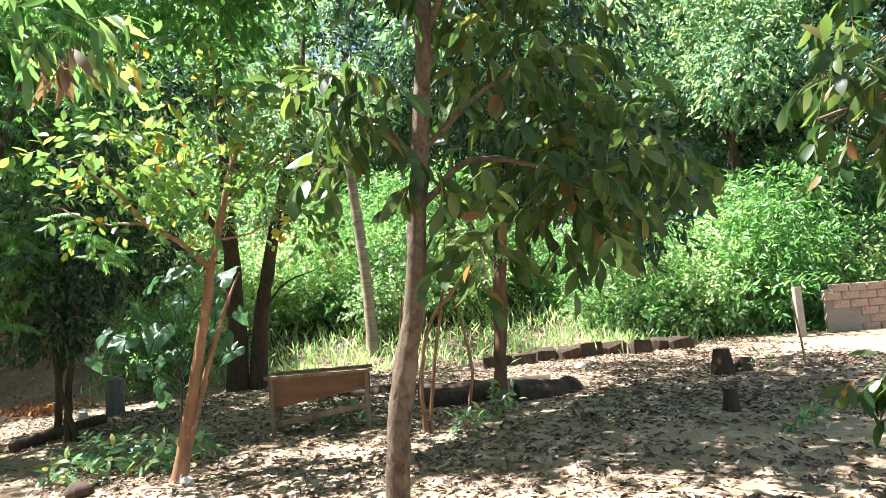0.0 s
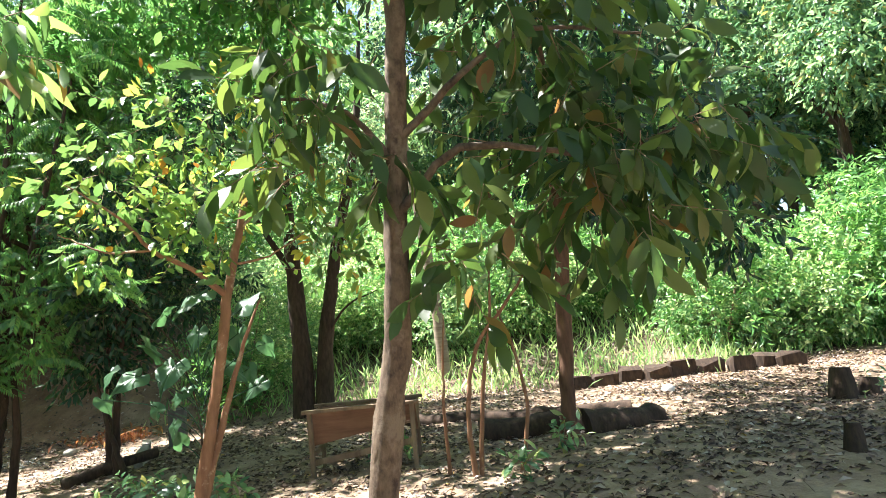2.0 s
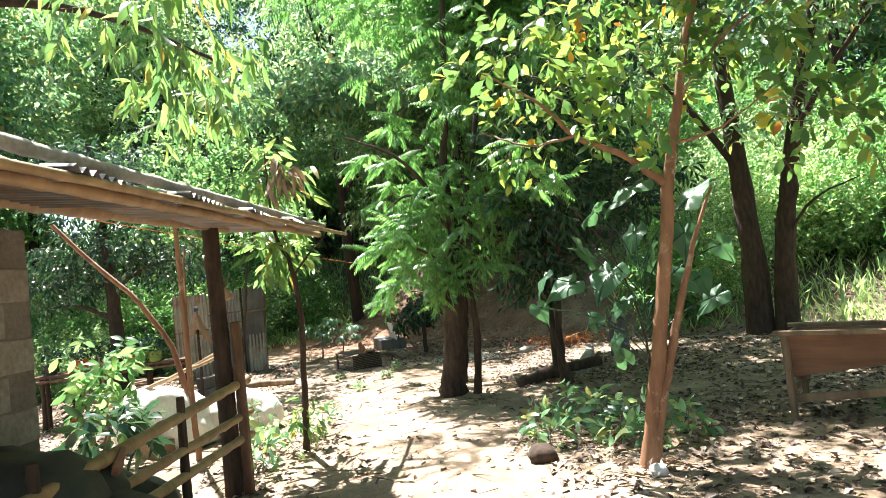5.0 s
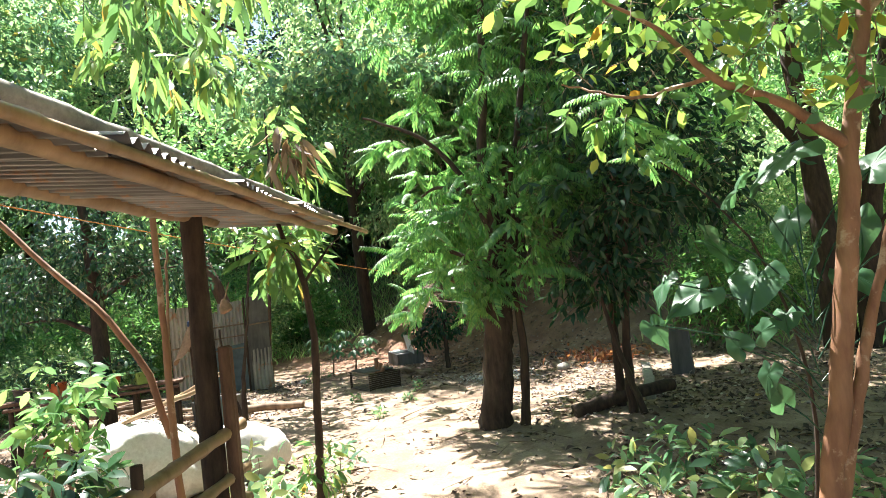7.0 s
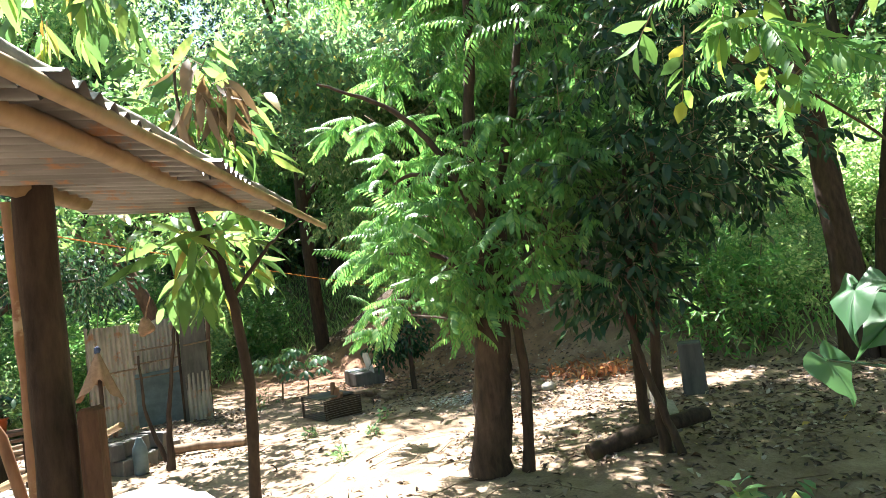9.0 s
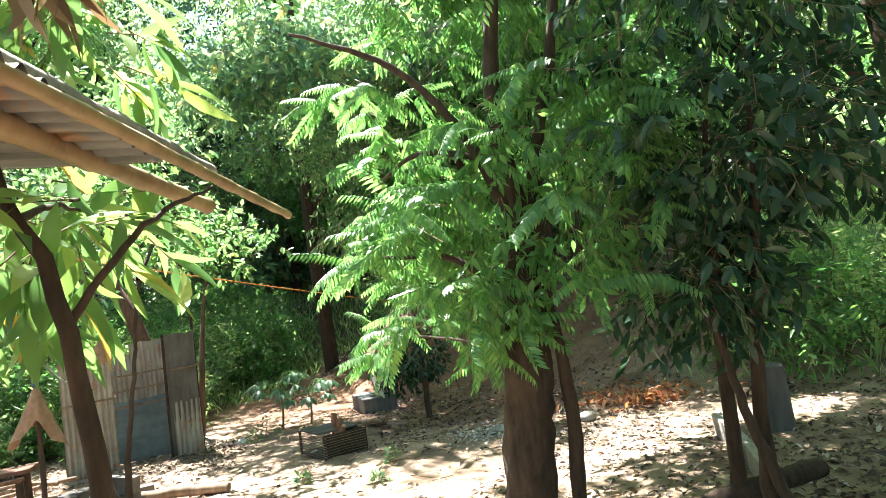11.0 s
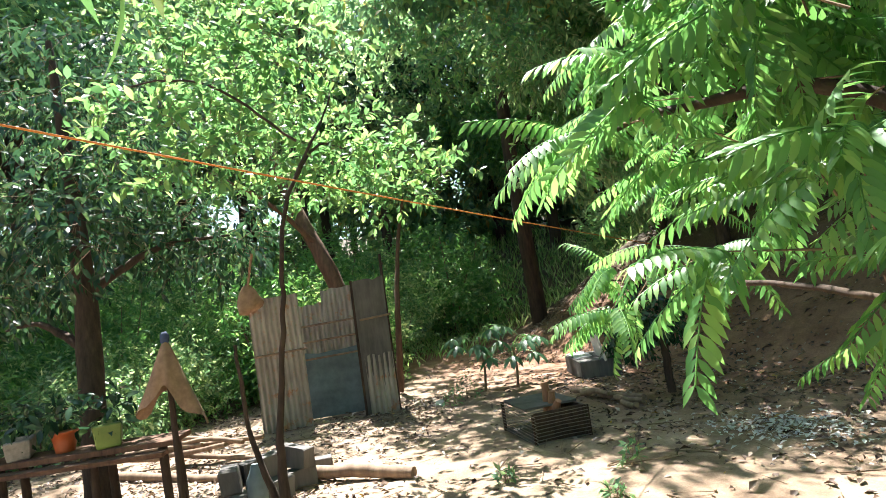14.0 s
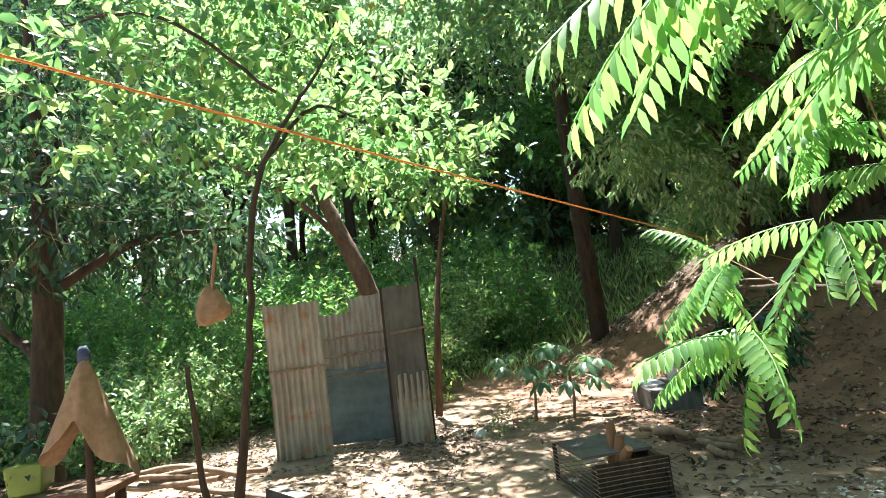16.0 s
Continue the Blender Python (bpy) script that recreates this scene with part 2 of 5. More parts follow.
def tube(pts, radii, seg=8, lump=0.0, cap=True):
    """A tapered round rod along a line of points."""
    pts = np.asarray(pts, dtype=float)
    radii = np.broadcast_to(np.asarray(radii, dtype=float), (len(pts),))
    tan = unit(np.gradient(pts, axis=0))
    side = np.cross(tan, [0.31, 0.17, 0.93])
    flat = np.linalg.norm(side, axis=1) < 0.2
    side[flat] = np.cross(tan[flat], [1.0, 0.2, 0.0])
    side = unit(side)
    for i in range(1, len(side)):
        if side[i] @ side[i - 1] < 0:
            side[i] = -side[i]
    up = np.cross(tan, side)
    a = np.linspace(0, 2 * np.pi, seg, endpoint=False)
    r = radii[:, None] * (1 + lump * RNG.uniform(-1, 1, (len(pts), seg)))
    v = pts[:, None] + r[..., None] * (np.cos(a)[None, :, None] * side[:, None] + np.sin(a)[None, :, None] * up[:, None])
    n = len(pts)
    i, j = np.meshgrid(np.arange(n - 1), np.arange(seg), indexing="ij")
    k = (j + 1) % seg
    f = np.stack([i * seg + j, i * seg + k, (i + 1) * seg + k, (i + 1) * seg + j], -1).reshape(-1, 4)
    g = Geo().add(v.reshape(-1, 3), f)
    if cap:
        for ring, flip in ((0, True), (n - 1, False)):
            c = np.vstack([v[ring], pts[ring]])
            t = np.stack([np.arange(seg), (np.arange(seg) + 1) % seg, np.full(seg, seg)], -1)
            g.add(c, t[:, ::-1] if flip else t)
    return g


def bend(pts, n, wob=0.0):
    """A smooth line through a few points, as n points."""
    pts = np.asarray(pts, dtype=float)
    d = np.concatenate([[0], np.cumsum(np.linalg.norm(np.diff(pts, axis=0), axis=1))])
    s = np.linspace(0, d[-1], n)
    tang = np.gradient(pts, d, axis=0)
    out = np.empty((n, pts.shape[1]))
    for q, x in enumerate(s):
        i = min(np.searchsorted(d, x, side="right") - 1, len(d) - 2)
        h = d[i + 1] - d[i]
        u = (x - d[i]) / h
        out[q] = (2 * u**3 - 3 * u**2 + 1) * pts[i] + (u**3 - 2 * u**2 + u) * h * tang[i] + (3 * u**2 - 2 * u**3) * pts[i + 1] + (u**3 - u**2) * h * tang[i + 1]
    if wob:
        out[1:-1] += RNG.normal(0, wob, out[1:-1].shape)
    return out


def box(size, centre=(0, 0, 0), bevel=0.006, jitter=0.0, turn=None):
    """A bevelled block as a bmesh."""
    bm = bmesh.new()
    bmesh.ops.create_cube(bm, size=1)
    bmesh.ops.scale(bm, vec=size, verts=bm.verts)
    if bevel:
        bmesh.ops.bevel(bm, geom=bm.edges[:], offset=bevel, segments=1, affect="EDGES")
    for v in bm.verts:
        v.co += Vector(RNG.uniform(-jitter, jitter, 3)) if jitter else Vector()
    bmesh.ops.transform(bm, matrix=Matrix.Translation(centre) @ (turn or Matrix()), verts=bm.verts)
    return bm


def boulder(r, squash=(1, 1, 1), rough=0.25, sub=2, seed=0.0):
    bm = bmesh.new()
    bmesh.ops.create_icosphere(bm, subdivisions=sub, radius=1)
    for v in bm.verts:
        n = noise.noise(v.co * 1.4 + Vector((seed, seed * 0.7, 3))) * rough + noise.noise(v.co * 4 + Vector((seed, 1, 2))) * rough * 0.35
        v.co = Vector(a * b for a, b in zip(v.co * (1 + n) * r, squash))
    return bm


# ---- leaves ----
def blade(length, width, fold=0.25, droop=0.25, steps=2, belly=0.45):
    """A leaf along +y, folded at its midrib and drooping to the tip."""
    y = np.linspace(0, 1, steps + 2)
    w = np.interp(y, [0, belly * 0.5, belly, (1 + belly) / 2, 1], [0, 0.75, 1.0, 0.72, 0]) * width / 2
    z = -droop * y**2 * length
    v, f = [(0, 0, 0)], []
    for i in range(1, steps + 1):
        v += [(-w[i], y[i] * length, z[i] + fold * w[i]), (0, y[i] * length, z[i]), (w[i], y[i] * length, z[i] + fold * w[i])]
    v.append((0, length, z[-1]))
    f += [(0, 2, 1), (0, 3, 2)]
    for i in range(steps - 1):
        a, b = 1 + 3 * i, 4 + 3 * i
        f += [(a, a + 1, b), (a + 1, b + 1, b), (a + 1, a + 2, b + 1), (a + 2, b + 2, b + 1)]
    e, t = 1 + 3 * (steps - 1), 1 + 3 * steps
    f += [(e, e + 1, t), (e + 1, e + 2, t)]
    return np.array(v, dtype=float), np.array(f)


def rhomb(length, width):
    """The cheapest leaf, for far crowns: two bent triangles."""
    v = np.array([(0, 0, 0), (width / 2, length * 0.45, width * 0.12), (0, length, -length * 0.2), (-width / 2, length * 0.45, width * 0.12)])
    return v, np.array([(0, 1, 2), (0, 2, 3)])


def turned(v, dirs, ups, scale, pos):
    """Places the template v along each direction, its top side towards ups."""
    y = unit(dirs)
    x = unit(np.cross(y, ups))
    z = np.cross(x, y)
    r = np.stack([x, y, z], -1) * np.asarray(scale).reshape(-1, 1, 1)
    return np.einsum("nij,vj->nvi", r, v) + pos[:, None]


def scatter(geo, tpl, pos, dirs, ups, scale):
    v, f = tpl
    n, k = len(pos), len(v)
    if n:
        geo.add(turned(v, dirs, ups, scale, pos).reshape(-1, 3), (f[None] + (np.arange(n) * k)[:, None, None]).reshape(-1, f.shape[1]))


def frond(pairs, length, leaflet, width, droop=0.35):
    """A feather leaf: paired sickle leaflets along a drooping midrib."""
    s = np.linspace(0.12, 1, pairs)
    mid = np.stack([np.zeros(pairs), s * length, -droop * s**2 * length], -1)
    lv, lf = blade(leaflet, width, 0.15, 0.35, 2, 0.45)
    g = Geo()
    for side in (-1, 1):
        dirs = np.stack([np.full(pairs, side * 0.8), 0.25 + 0.5 * s, -0.5 - 0.35 * RNG.random(pairs)], -1)
        ups = np.tile([0, 0.2, 1.0], (pairs, 1))
        scatter(g, (lv, lf), mid, dirs, ups, (1.05 - 0.45 * np.abs(s - 0.45)) * RNG.uniform(0.9, 1.1, pairs))
    rib = tube(mid[:: max(1, pairs // 4)], 0.0022, 3, cap=False)
    q = rib.f[0]
    g.add(rib.v[0], np.concatenate([q[:, :3], q[:, [0, 2, 3]]]))
    return np.concatenate(g.v), np.concatenate(g.f)


def crown_points(blobs, reach, droop, per, shell=0.45):
    """Twigs in lumpy clouds: starts, ends, and leaf places with directions."""
    starts, ends = [], []
    for c, r, n in blobs:
        d = unit(RNG.normal(size=(n, 3)))
        rad = RNG.random(n) ** shell * (0.8 + 0.35 * np.array([noise.noise(Vector(q * 1.7) + Vector(c)) for q in d]))
        s = np.array(c) + d * rad[:, None] * np.array(r)
        e = s + unit(d * 0.8 + RNG.normal(size=(n, 3)) * 0.55 + np.array([0, 0, -droop])) * reach * RNG.uniform(0.6, 1.25, (n, 1))
        starts.append(s)
        ends.append(e)
    s, e = np.concatenate(starts), np.concatenate(ends)
    u = np.tile(np.linspace(0.25, 1, per), len(s))
    a, b = np.repeat(s, per, 0), np.repeat(e, per, 0)
    return s, e, a + (b - a) * u[:, None], unit(b - a)


def leaves(geo, blobs, tpl, reach=0.25, droop=0.4, per=5, hang=0.35, size=(0.75, 1.2), shell=0.45, flat=0.6, twigs=None, twig_r=0.003, rosette=False):
    s, e, pos, along = crown_points(blobs, reach, droop, per, shell)
    n = len(pos)
    if rosette:
        # feather leaves spread flat from the end of each twig
        ends = np.repeat(e, per, 0) - along * RNG.uniform(0, 0.08, (n, 1))
        a = np.arctan2(along[:, 1], along[:, 0]) + np.tile(np.linspace(-1.5, 1.5, per), n // per) + RNG.normal(0, 0.35, n)
        dirs = np.stack([np.cos(a), np.sin(a), RNG.normal(-0.12, 0.38, n)], -1)
        scatter(geo, tpl, ends, dirs, np.tile([0.0, 0.0, 1.0], (n, 1)) + RNG.normal(0, 0.32, (n, 3)), RNG.uniform(*size, n))
        for p, q in zip(s, e):
            twigs.add(*prism(p, q, twig_r))
        return
    side = unit(np.cross(along, unit(RNG.normal(size=(n, 3)))))
    dirs = unit(along * 0.55 + side * 0.85 + np.array([0, 0, -hang]))
    ups = unit(RNG.normal(size=(n, 3)) * (1 - flat) + np.array([0, 0, 1.0]) * flat)
    scatter(geo, tpl, pos, dirs, ups, RNG.uniform(*size, n))
    if twigs is not None:
        for a, b in zip(s, e):
            twigs.add(*prism(a, b, twig_r))


def prism(a, b, r):
    d = unit(b - a)
    x = unit(np.cross(d, [0.3, 0.9, 0.2]))
    y = np.cross(d, x)
    ring = np.stack([x, -0.5 * x + 0.87 * y, -0.5 * x - 0.87 * y])
    v = np.vstack([a + ring * r, b + ring * r * 0.4])
    return v, np.array([(0, 1, 4, 3), (1, 2, 5, 4), (2, 0, 3, 5)])


def plant(name, trunks, limbs, foliage, bark, label, category="tree", group="", seg=9, lump=0.05, twig_mat=None):
    """A tree or shrub in world places. trunks, limbs: lines of (x, y, z, radius); foliage: (leaf material, template, blobs, settings)."""
    base = trunks[0][0][:3]
    th = thing(name, base, label, category, group)
    off = np.array(base)
    for kind, lines in (("trunk", trunks), ("limb", limbs)):
        for ln in lines:
            q = bend(ln, max(4, 5 * len(ln)), 0.0)
            q[:, :3] -= off
            q[1:-1, :3] += RNG.normal(0, 0.004, q[1:-1, :3].shape)
            part(kind, tube(q[:, :3], np.maximum(q[:, 3], 0.003), seg if kind == "trunk" else 6, lump), bark, th, smooth=True)
    for mat, tpl, blobs, kw in foliage:
        g, tw = Geo(), Geo()
        blobs = [(tuple(np.array(c) - off), r, n) for c, r, n in blobs]
        leaves(g, blobs, tpl, twigs=tw, **kw)
        crown = tagged(part("crown", g, mat, th), kind="stuff")
        if tw.n:
            tagged(part("twig_work", tw, twig_mat or M_TWIG, crown), kind="stuff")
    return th


# ---- ground ----
def smooth01(a):
    a = np.clip(a, 0, 1)
    return a * a * (3 - 2 * a)


def ground_z(x, y):
    x, y = np.asarray(x, dtype=float), np.asarray(y, dtype=float)
    z = np.clip(0.12 + 0.02 * x, -0.2, 0.16)
    z = z + 0.03 * np.sin(1.3 * x + 0.5 * y) * np.sin(0.9 * y - 0.4 * x) + 0.012 * np.sin(4.1 * x + 1.0) * np.sin(3.7 * y)
    edge = 12.2 + 2.6 * smooth01((x - 3) / 4)
    z = z + 2.3 * smooth01((y - edge) / 9) + np.clip(y - 20, 0, 60) * 0.13
    # the red bank beyond the track rises more steeply
    z = z + 1.7 * smooth01((y - 11.9) / 3.6) * smooth01((-3.5 - x) / 4) * smooth01((x + 20) / 5) * (1 - smooth01((y - 17) / 9))
    z = z + 1.4 * smooth01((-17.5 - x) / 10) + np.clip(-28 - x, 0, 60) * 0.1
    return z + 0.1 * np.exp(-(((x + 4.6) / 0.9) ** 2 + ((y - 7.7) / 0.8) ** 2))


def gz(x, y):
    return float(ground_z(x, y))


def build_ground():
    xs = np.concatenate([np.linspace(-260, -32, 16)[:-1], np.linspace(-32, -20, 25)[:-1], np.linspace(-20, 10, 251)[:-1], np.linspace(10, 22, 25)[:-1], np.linspace(22, 260, 16)])
    ys = np.concatenate([np.linspace(-260, -8, 16)[:-1], np.linspace(-8, 0, 25)[:-1], np.linspace(0, 16, 134)[:-1], np.linspace(16, 40, 40)[:-1], np.linspace(40, 260, 16)])
    gx, gy = np.meshgrid(xs, ys, indexing="ij")
    z = ground_z(gx, gy)
    near = (gx > -20) & (gx < 10) & (gy > 0) & (gy < 16)
    z[near] += RNG.normal(0, 0.006, near.sum())
    n, m = gx.shape
    i, j = np.meshgrid(np.arange(n - 1), np.arange(m - 1), indexing="ij")
    f = np.stack([i * m + j, (i + 1) * m + j, (i + 1) * m + j + 1, i * m + j + 1], -1).reshape(-1, 4)
    g = Geo().add(np.stack([gx, gy, z], -1).reshape(-1, 3), f)
    tagged(part("ground", g, M_DIRT, smooth=True), "bare tan dirt yard with dry leaves and a red earth bank", "ground", kind="structure")


build_ground()

# ---- near trees ----
big = blade(0.155, 0.066, 0.18, 0.3, 3, 0.58)
plant("shade_tree", [[(-0.36, 3.36, -0.05, 0.085), (-0.33, 3.34, 0.41, 0.07), (-0.23, 3.27, 1.15, 0.062), (-0.16, 3.25, 1.43, 0.058), (-0.12, 3.21, 1.89, 0.05), (-0.05, 3.15, 2.5, 0.045), (0.01, 3.1, 3.12, 0.04), (0.05, 3.1, 4.6, 0.02)]],
      [[(-0.1, 3.18, 1.98, 0.022), (0.19, 3.12, 2.21, 0.017), (0.52, 3.12, 2.17, 0.013), (1.0, 3.3, 2.0, 0.006)],
       [(-0.06, 3.15, 2.3, 0.02), (0.5, 3.3, 2.75, 0.012), (1.1, 3.6, 2.8, 0.006)],
       [(-0.08, 3.17, 2.2, 0.018), (-0.25, 3.06, 2.42, 0.011), (-0.6, 2.95, 2.5, 0.005)],
       [(0.0, 3.12, 2.9, 0.02), (0.3, 2.9, 3.4, 0.012), (0.7, 2.8, 3.5, 0.005)]],
      [(LEAF["main"], big, [((0.75, 3.35, 2.2), (0.62, 0.5, 0.5), 62), ((1.2, 3.6, 2.3), (0.5, 0.5, 0.6), 46), ((0.5, 3.3, 2.85), (0.7, 0.6, 0.4), 56), ((-0.42, 2.98, 2.6), (0.3, 0.2, 0.3), 22), ((-0.5, 2.88, 2.2), (0.14, 0.12, 0.14), 5), ((-0.05, 3.05, 2.15), (0.16, 0.14, 0.16), 8),
                           # the lump at z 4.5 is out of view, added to shade the lower leaves
                           ((0.3, 3.0, 3.5), (1.1, 0.8, 0.4), 90), ((-0.2, 3.3, 4.5), (1.5, 1.2, 0.5), 280), ((0.75, 3.3, 1.85), (0.5, 0.4, 0.25), 22), ((0.2, 3.25, 1.75), (0.25, 0.25, 0.2), 14)],
        dict(reach=0.22, droop=0.5, per=5, hang=0.8, twig_r=0.003))], M_BARK_PALE, "slender grey-barked tree with large drooping leaves", seg=16, lump=0.14)

small = blade(0.085, 0.042, 0.15, 0.15, 2, 0.5)
middling = blade(0.115, 0.06, 0.15, 0.2, 2, 0.52)
plant("guava_tree", [[(-2.42, 5.39, 0.02, 0.07), (-2.4, 5.41, 0.15, 0.06), (-2.3, 5.47, 0.73, 0.05), (-2.17, 5.55, 1.55, 0.045), (-2.11, 5.58, 1.97, 0.04), (-2.03, 5.64, 2.41, 0.034), (-1.92, 5.71, 2.93, 0.026), (-1.7, 5.8, 3.6, 0.012)],
                     [(-2.39, 5.41, 0.1, 0.045), (-2.17, 5.59, 1.05, 0.026), (-2.03, 5.69, 1.57, 0.016), (-1.92, 5.79, 1.9, 0.008)]],
      [[(-2.13, 5.56, 1.95, 0.03), (-2.28, 5.39, 2.15, 0.024), (-2.5, 5.14, 2.33, 0.018), (-2.63, 4.99, 2.55, 0.012), (-2.89, 4.69, 2.82, 0.005)],
       [(-2.0, 5.65, 2.5, 0.02), (-1.7, 5.85, 2.9, 0.012), (-1.3, 6.0, 3.1, 0.005)],
       [(-2.5, 5.14, 2.33, 0.012), (-2.9, 5.15, 2.36, 0.009), (-3.3, 5.1, 2.55, 0.005)],
       [(-2.08, 5.6, 2.2, 0.015), (-1.8, 5.7, 2.25, 0.009), (-1.45, 5.9, 2.5, 0.004)]],
      [(LEAF["guava"], middling, [((-2.75, 5.0, 2.85), (0.65, 0.55, 0.4), 36), ((-2.2, 5.4, 2.6), (0.75, 0.6, 0.5), 50), ((-1.5, 5.8, 2.9), (0.7, 0.6, 0.55), 60), ((-3.1, 5.1, 2.5), (0.6, 0.4, 0.35), 13), ((-2.1, 5.5, 3.5), (1.2, 0.9, 0.5), 85), ((-1.3, 5.8, 2.2), (0.4, 0.4, 0.3), 20)],
        dict(reach=0.28, droop=0.05, per=6, hang=0.1, twig_r=0.003, flat=0.55))], M_BARK_RED, "slim red-brown guava tree with yellow-green leaves", seg=12)

feather = frond(13, 0.34, 0.075, 0.024, 0.3)
plant("neem_tree", [[(-5.88, 6.88, -0.05, 0.2), (-5.83, 6.88, 0.15, 0.165), (-5.74, 6.9, 0.7, 0.15), (-5.66, 6.92, 1.29, 0.13), (-5.58, 6.92, 1.9, 0.085), (-5.57, 6.84, 2.73, 0.052), (-5.47, 6.86, 3.42, 0.042), (-5.37, 6.91, 4.6, 0.034), (-5.3, 7.0, 6.0, 0.015)],
                    [(-5.58, 7.02, 0.0, 0.05), (-5.5, 7.05, 0.9, 0.04), (-5.52, 7.0, 1.6, 0.03)]],
      [[(-5.6, 6.85, 2.1, 0.045), (-5.71, 6.73, 2.53, 0.034), (-5.97, 6.44, 3.04, 0.023), (-6.4, 6.01, 3.35, 0.01)],
       [(-5.5, 6.97, 1.9, 0.06), (-5.46, 7.0, 2.3, 0.042), (-5.29, 7.08, 2.92, 0.034), (-5.11, 7.16, 3.82, 0.03), (-4.9, 7.3, 5.0, 0.012)],
       [(-5.65, 6.95, 1.5, 0.03), (-6.0, 6.75, 1.85, 0.022), (-6.5, 6.65, 1.95, 0.014), (-7.0, 6.85, 2.0, 0.006)],
       [(-5.6, 6.9, 2.4, 0.03), (-6.2, 6.8, 2.6, 0.02), (-6.9, 6.9, 2.5, 0.008)],
       [(-5.65, 7.0, 1.1, 0.022), (-6.2, 7.2, 1.25, 0.016), (-7.0, 7.4, 1.34, 0.011), (-7.95, 7.58, 1.4, 0.006)]],
      [(LEAF["neem"], feather, [((-6.35, 6.7, 2.0), (0.38, 0.32, 0.3), 15), ((-7.4, 7.75, 2.1), (0.32, 0.28, 0.28), 7), ((-6.75, 7.45, 2.4), (0.3, 0.25, 0.25), 5), ((-6.15, 6.65, 2.5), (0.45, 0.4, 0.3), 14), ((-7.55, 7.6, 1.38), (0.28, 0.22, 0.08), 6), ((-6.4, 6.9, 3.1), (0.8, 0.6, 0.4), 12), ((-5.75, 6.64, 1.8), (0.34, 0.24, 0.5), 18), ((-5.3, 6.85, 2.5), (0.4, 0.35, 0.5), 7), ((-5.95, 6.7, 1.45), (0.25, 0.2, 0.2), 8), ((-5.15, 6.95, 1.8), (0.35, 0.3, 0.4), 8), ((-4.95, 7.15, 2.6), (0.5, 0.4, 0.4), 7)],
        dict(reach=0.3, droop=0.0, per=6, size=(0.7, 1.15), rosette=True, twig_r=0.004)),
       # the lump at (-6.4, 8.6) is extra crown, put there to shade the ground
       (LEAF["neem"], frond(11, 0.38, 0.08, 0.026, 0.3), [((-5.3, 7.1, 4.0), (1.7, 1.6, 0.7), 28), ((-5.6, 6.9, 5.7), (2.4, 2.2, 1.0), 90), ((-6.4, 8.6, 4.9), (1.7, 1.6, 0.7), 55), ((-4.7, 6.9, 3.2), (0.7, 0.7, 0.5), 10)],
        dict(reach=0.3, droop=0.0, per=6, size=(0.7, 1.15), rosette=True, twig_r=0.004)),
       (LEAF["neem"], blade(0.1, 0.035, 0.2, 0.3, 2), [((-5.62, 6.76, 1.65), (0.3, 0.26, 0.45), 90), ((-5.5, 6.85, 2.4), (0.45, 0.4, 0.5), 34), ((-5.2, 7.0, 1.85), (0.35, 0.3, 0.45), 64), ((-4.95, 7.2, 2.5), (0.45, 0.4, 0.5), 40)], dict(reach=0.15, per=5, hang=0.6)),
       # unseen high canopy, set sunward of the ground that it has to shade
       (LEAF["neem"], blade(0.22, 0.1, 0.2, 0.3, 1), [((-5.6, 8.3, 6.7), (2.6, 2.3, 0.7), 330), ((-7.6, 12.6, 6.8), (2.0, 1.4, 0.6), 300), ((-4.2, 10.2, 7.0), (2.2, 1.9, 0.6), 260), ((-8.1, 9.5, 6.6), (2.1, 2.0, 0.6), 340), ((-3.2, 8.9, 6.2), (1.8, 1.6, 0.5), 240), ((-6.2, 9.0, 6.2), (1.6, 1.2, 0.5), 300), ((-7.4, 10.4, 6.2), (1.8, 1.5, 0.5), 420), ((-7.0, 8.9, 5.5), (1.2, 0.8, 0.4), 260)], dict(reach=0.4, droop=0.1, per=6, hang=0.2, twig_r=0.005))], M_BARK_DARK, "stout dark-barked neem tree with feathery leaves", seg=18, lump=0.15)

plant("feathery_sapling", [[(-2.52, 5.62, 0.0, 0.012), (-2.46, 5.64, 0.9, 0.009), (-2.6, 5.5, 1.6, 0.006), (-3.0, 5.26, 2.15, 0.003)]], [],
      [(LEAF["neem"], feather, [((-3.0, 5.27, 2.05), (0.12, 0.12, 0.12), 2), ((-3.0, 5.25, 2.3), (0.15, 0.15, 0.1), 2)], dict(reach=0.12, droop=0.0, per=5, size=(0.6, 0.95), rosette=True, twig_r=0.003))], M_BARK_DARK, "slim sapling with a few feathery green fronds")

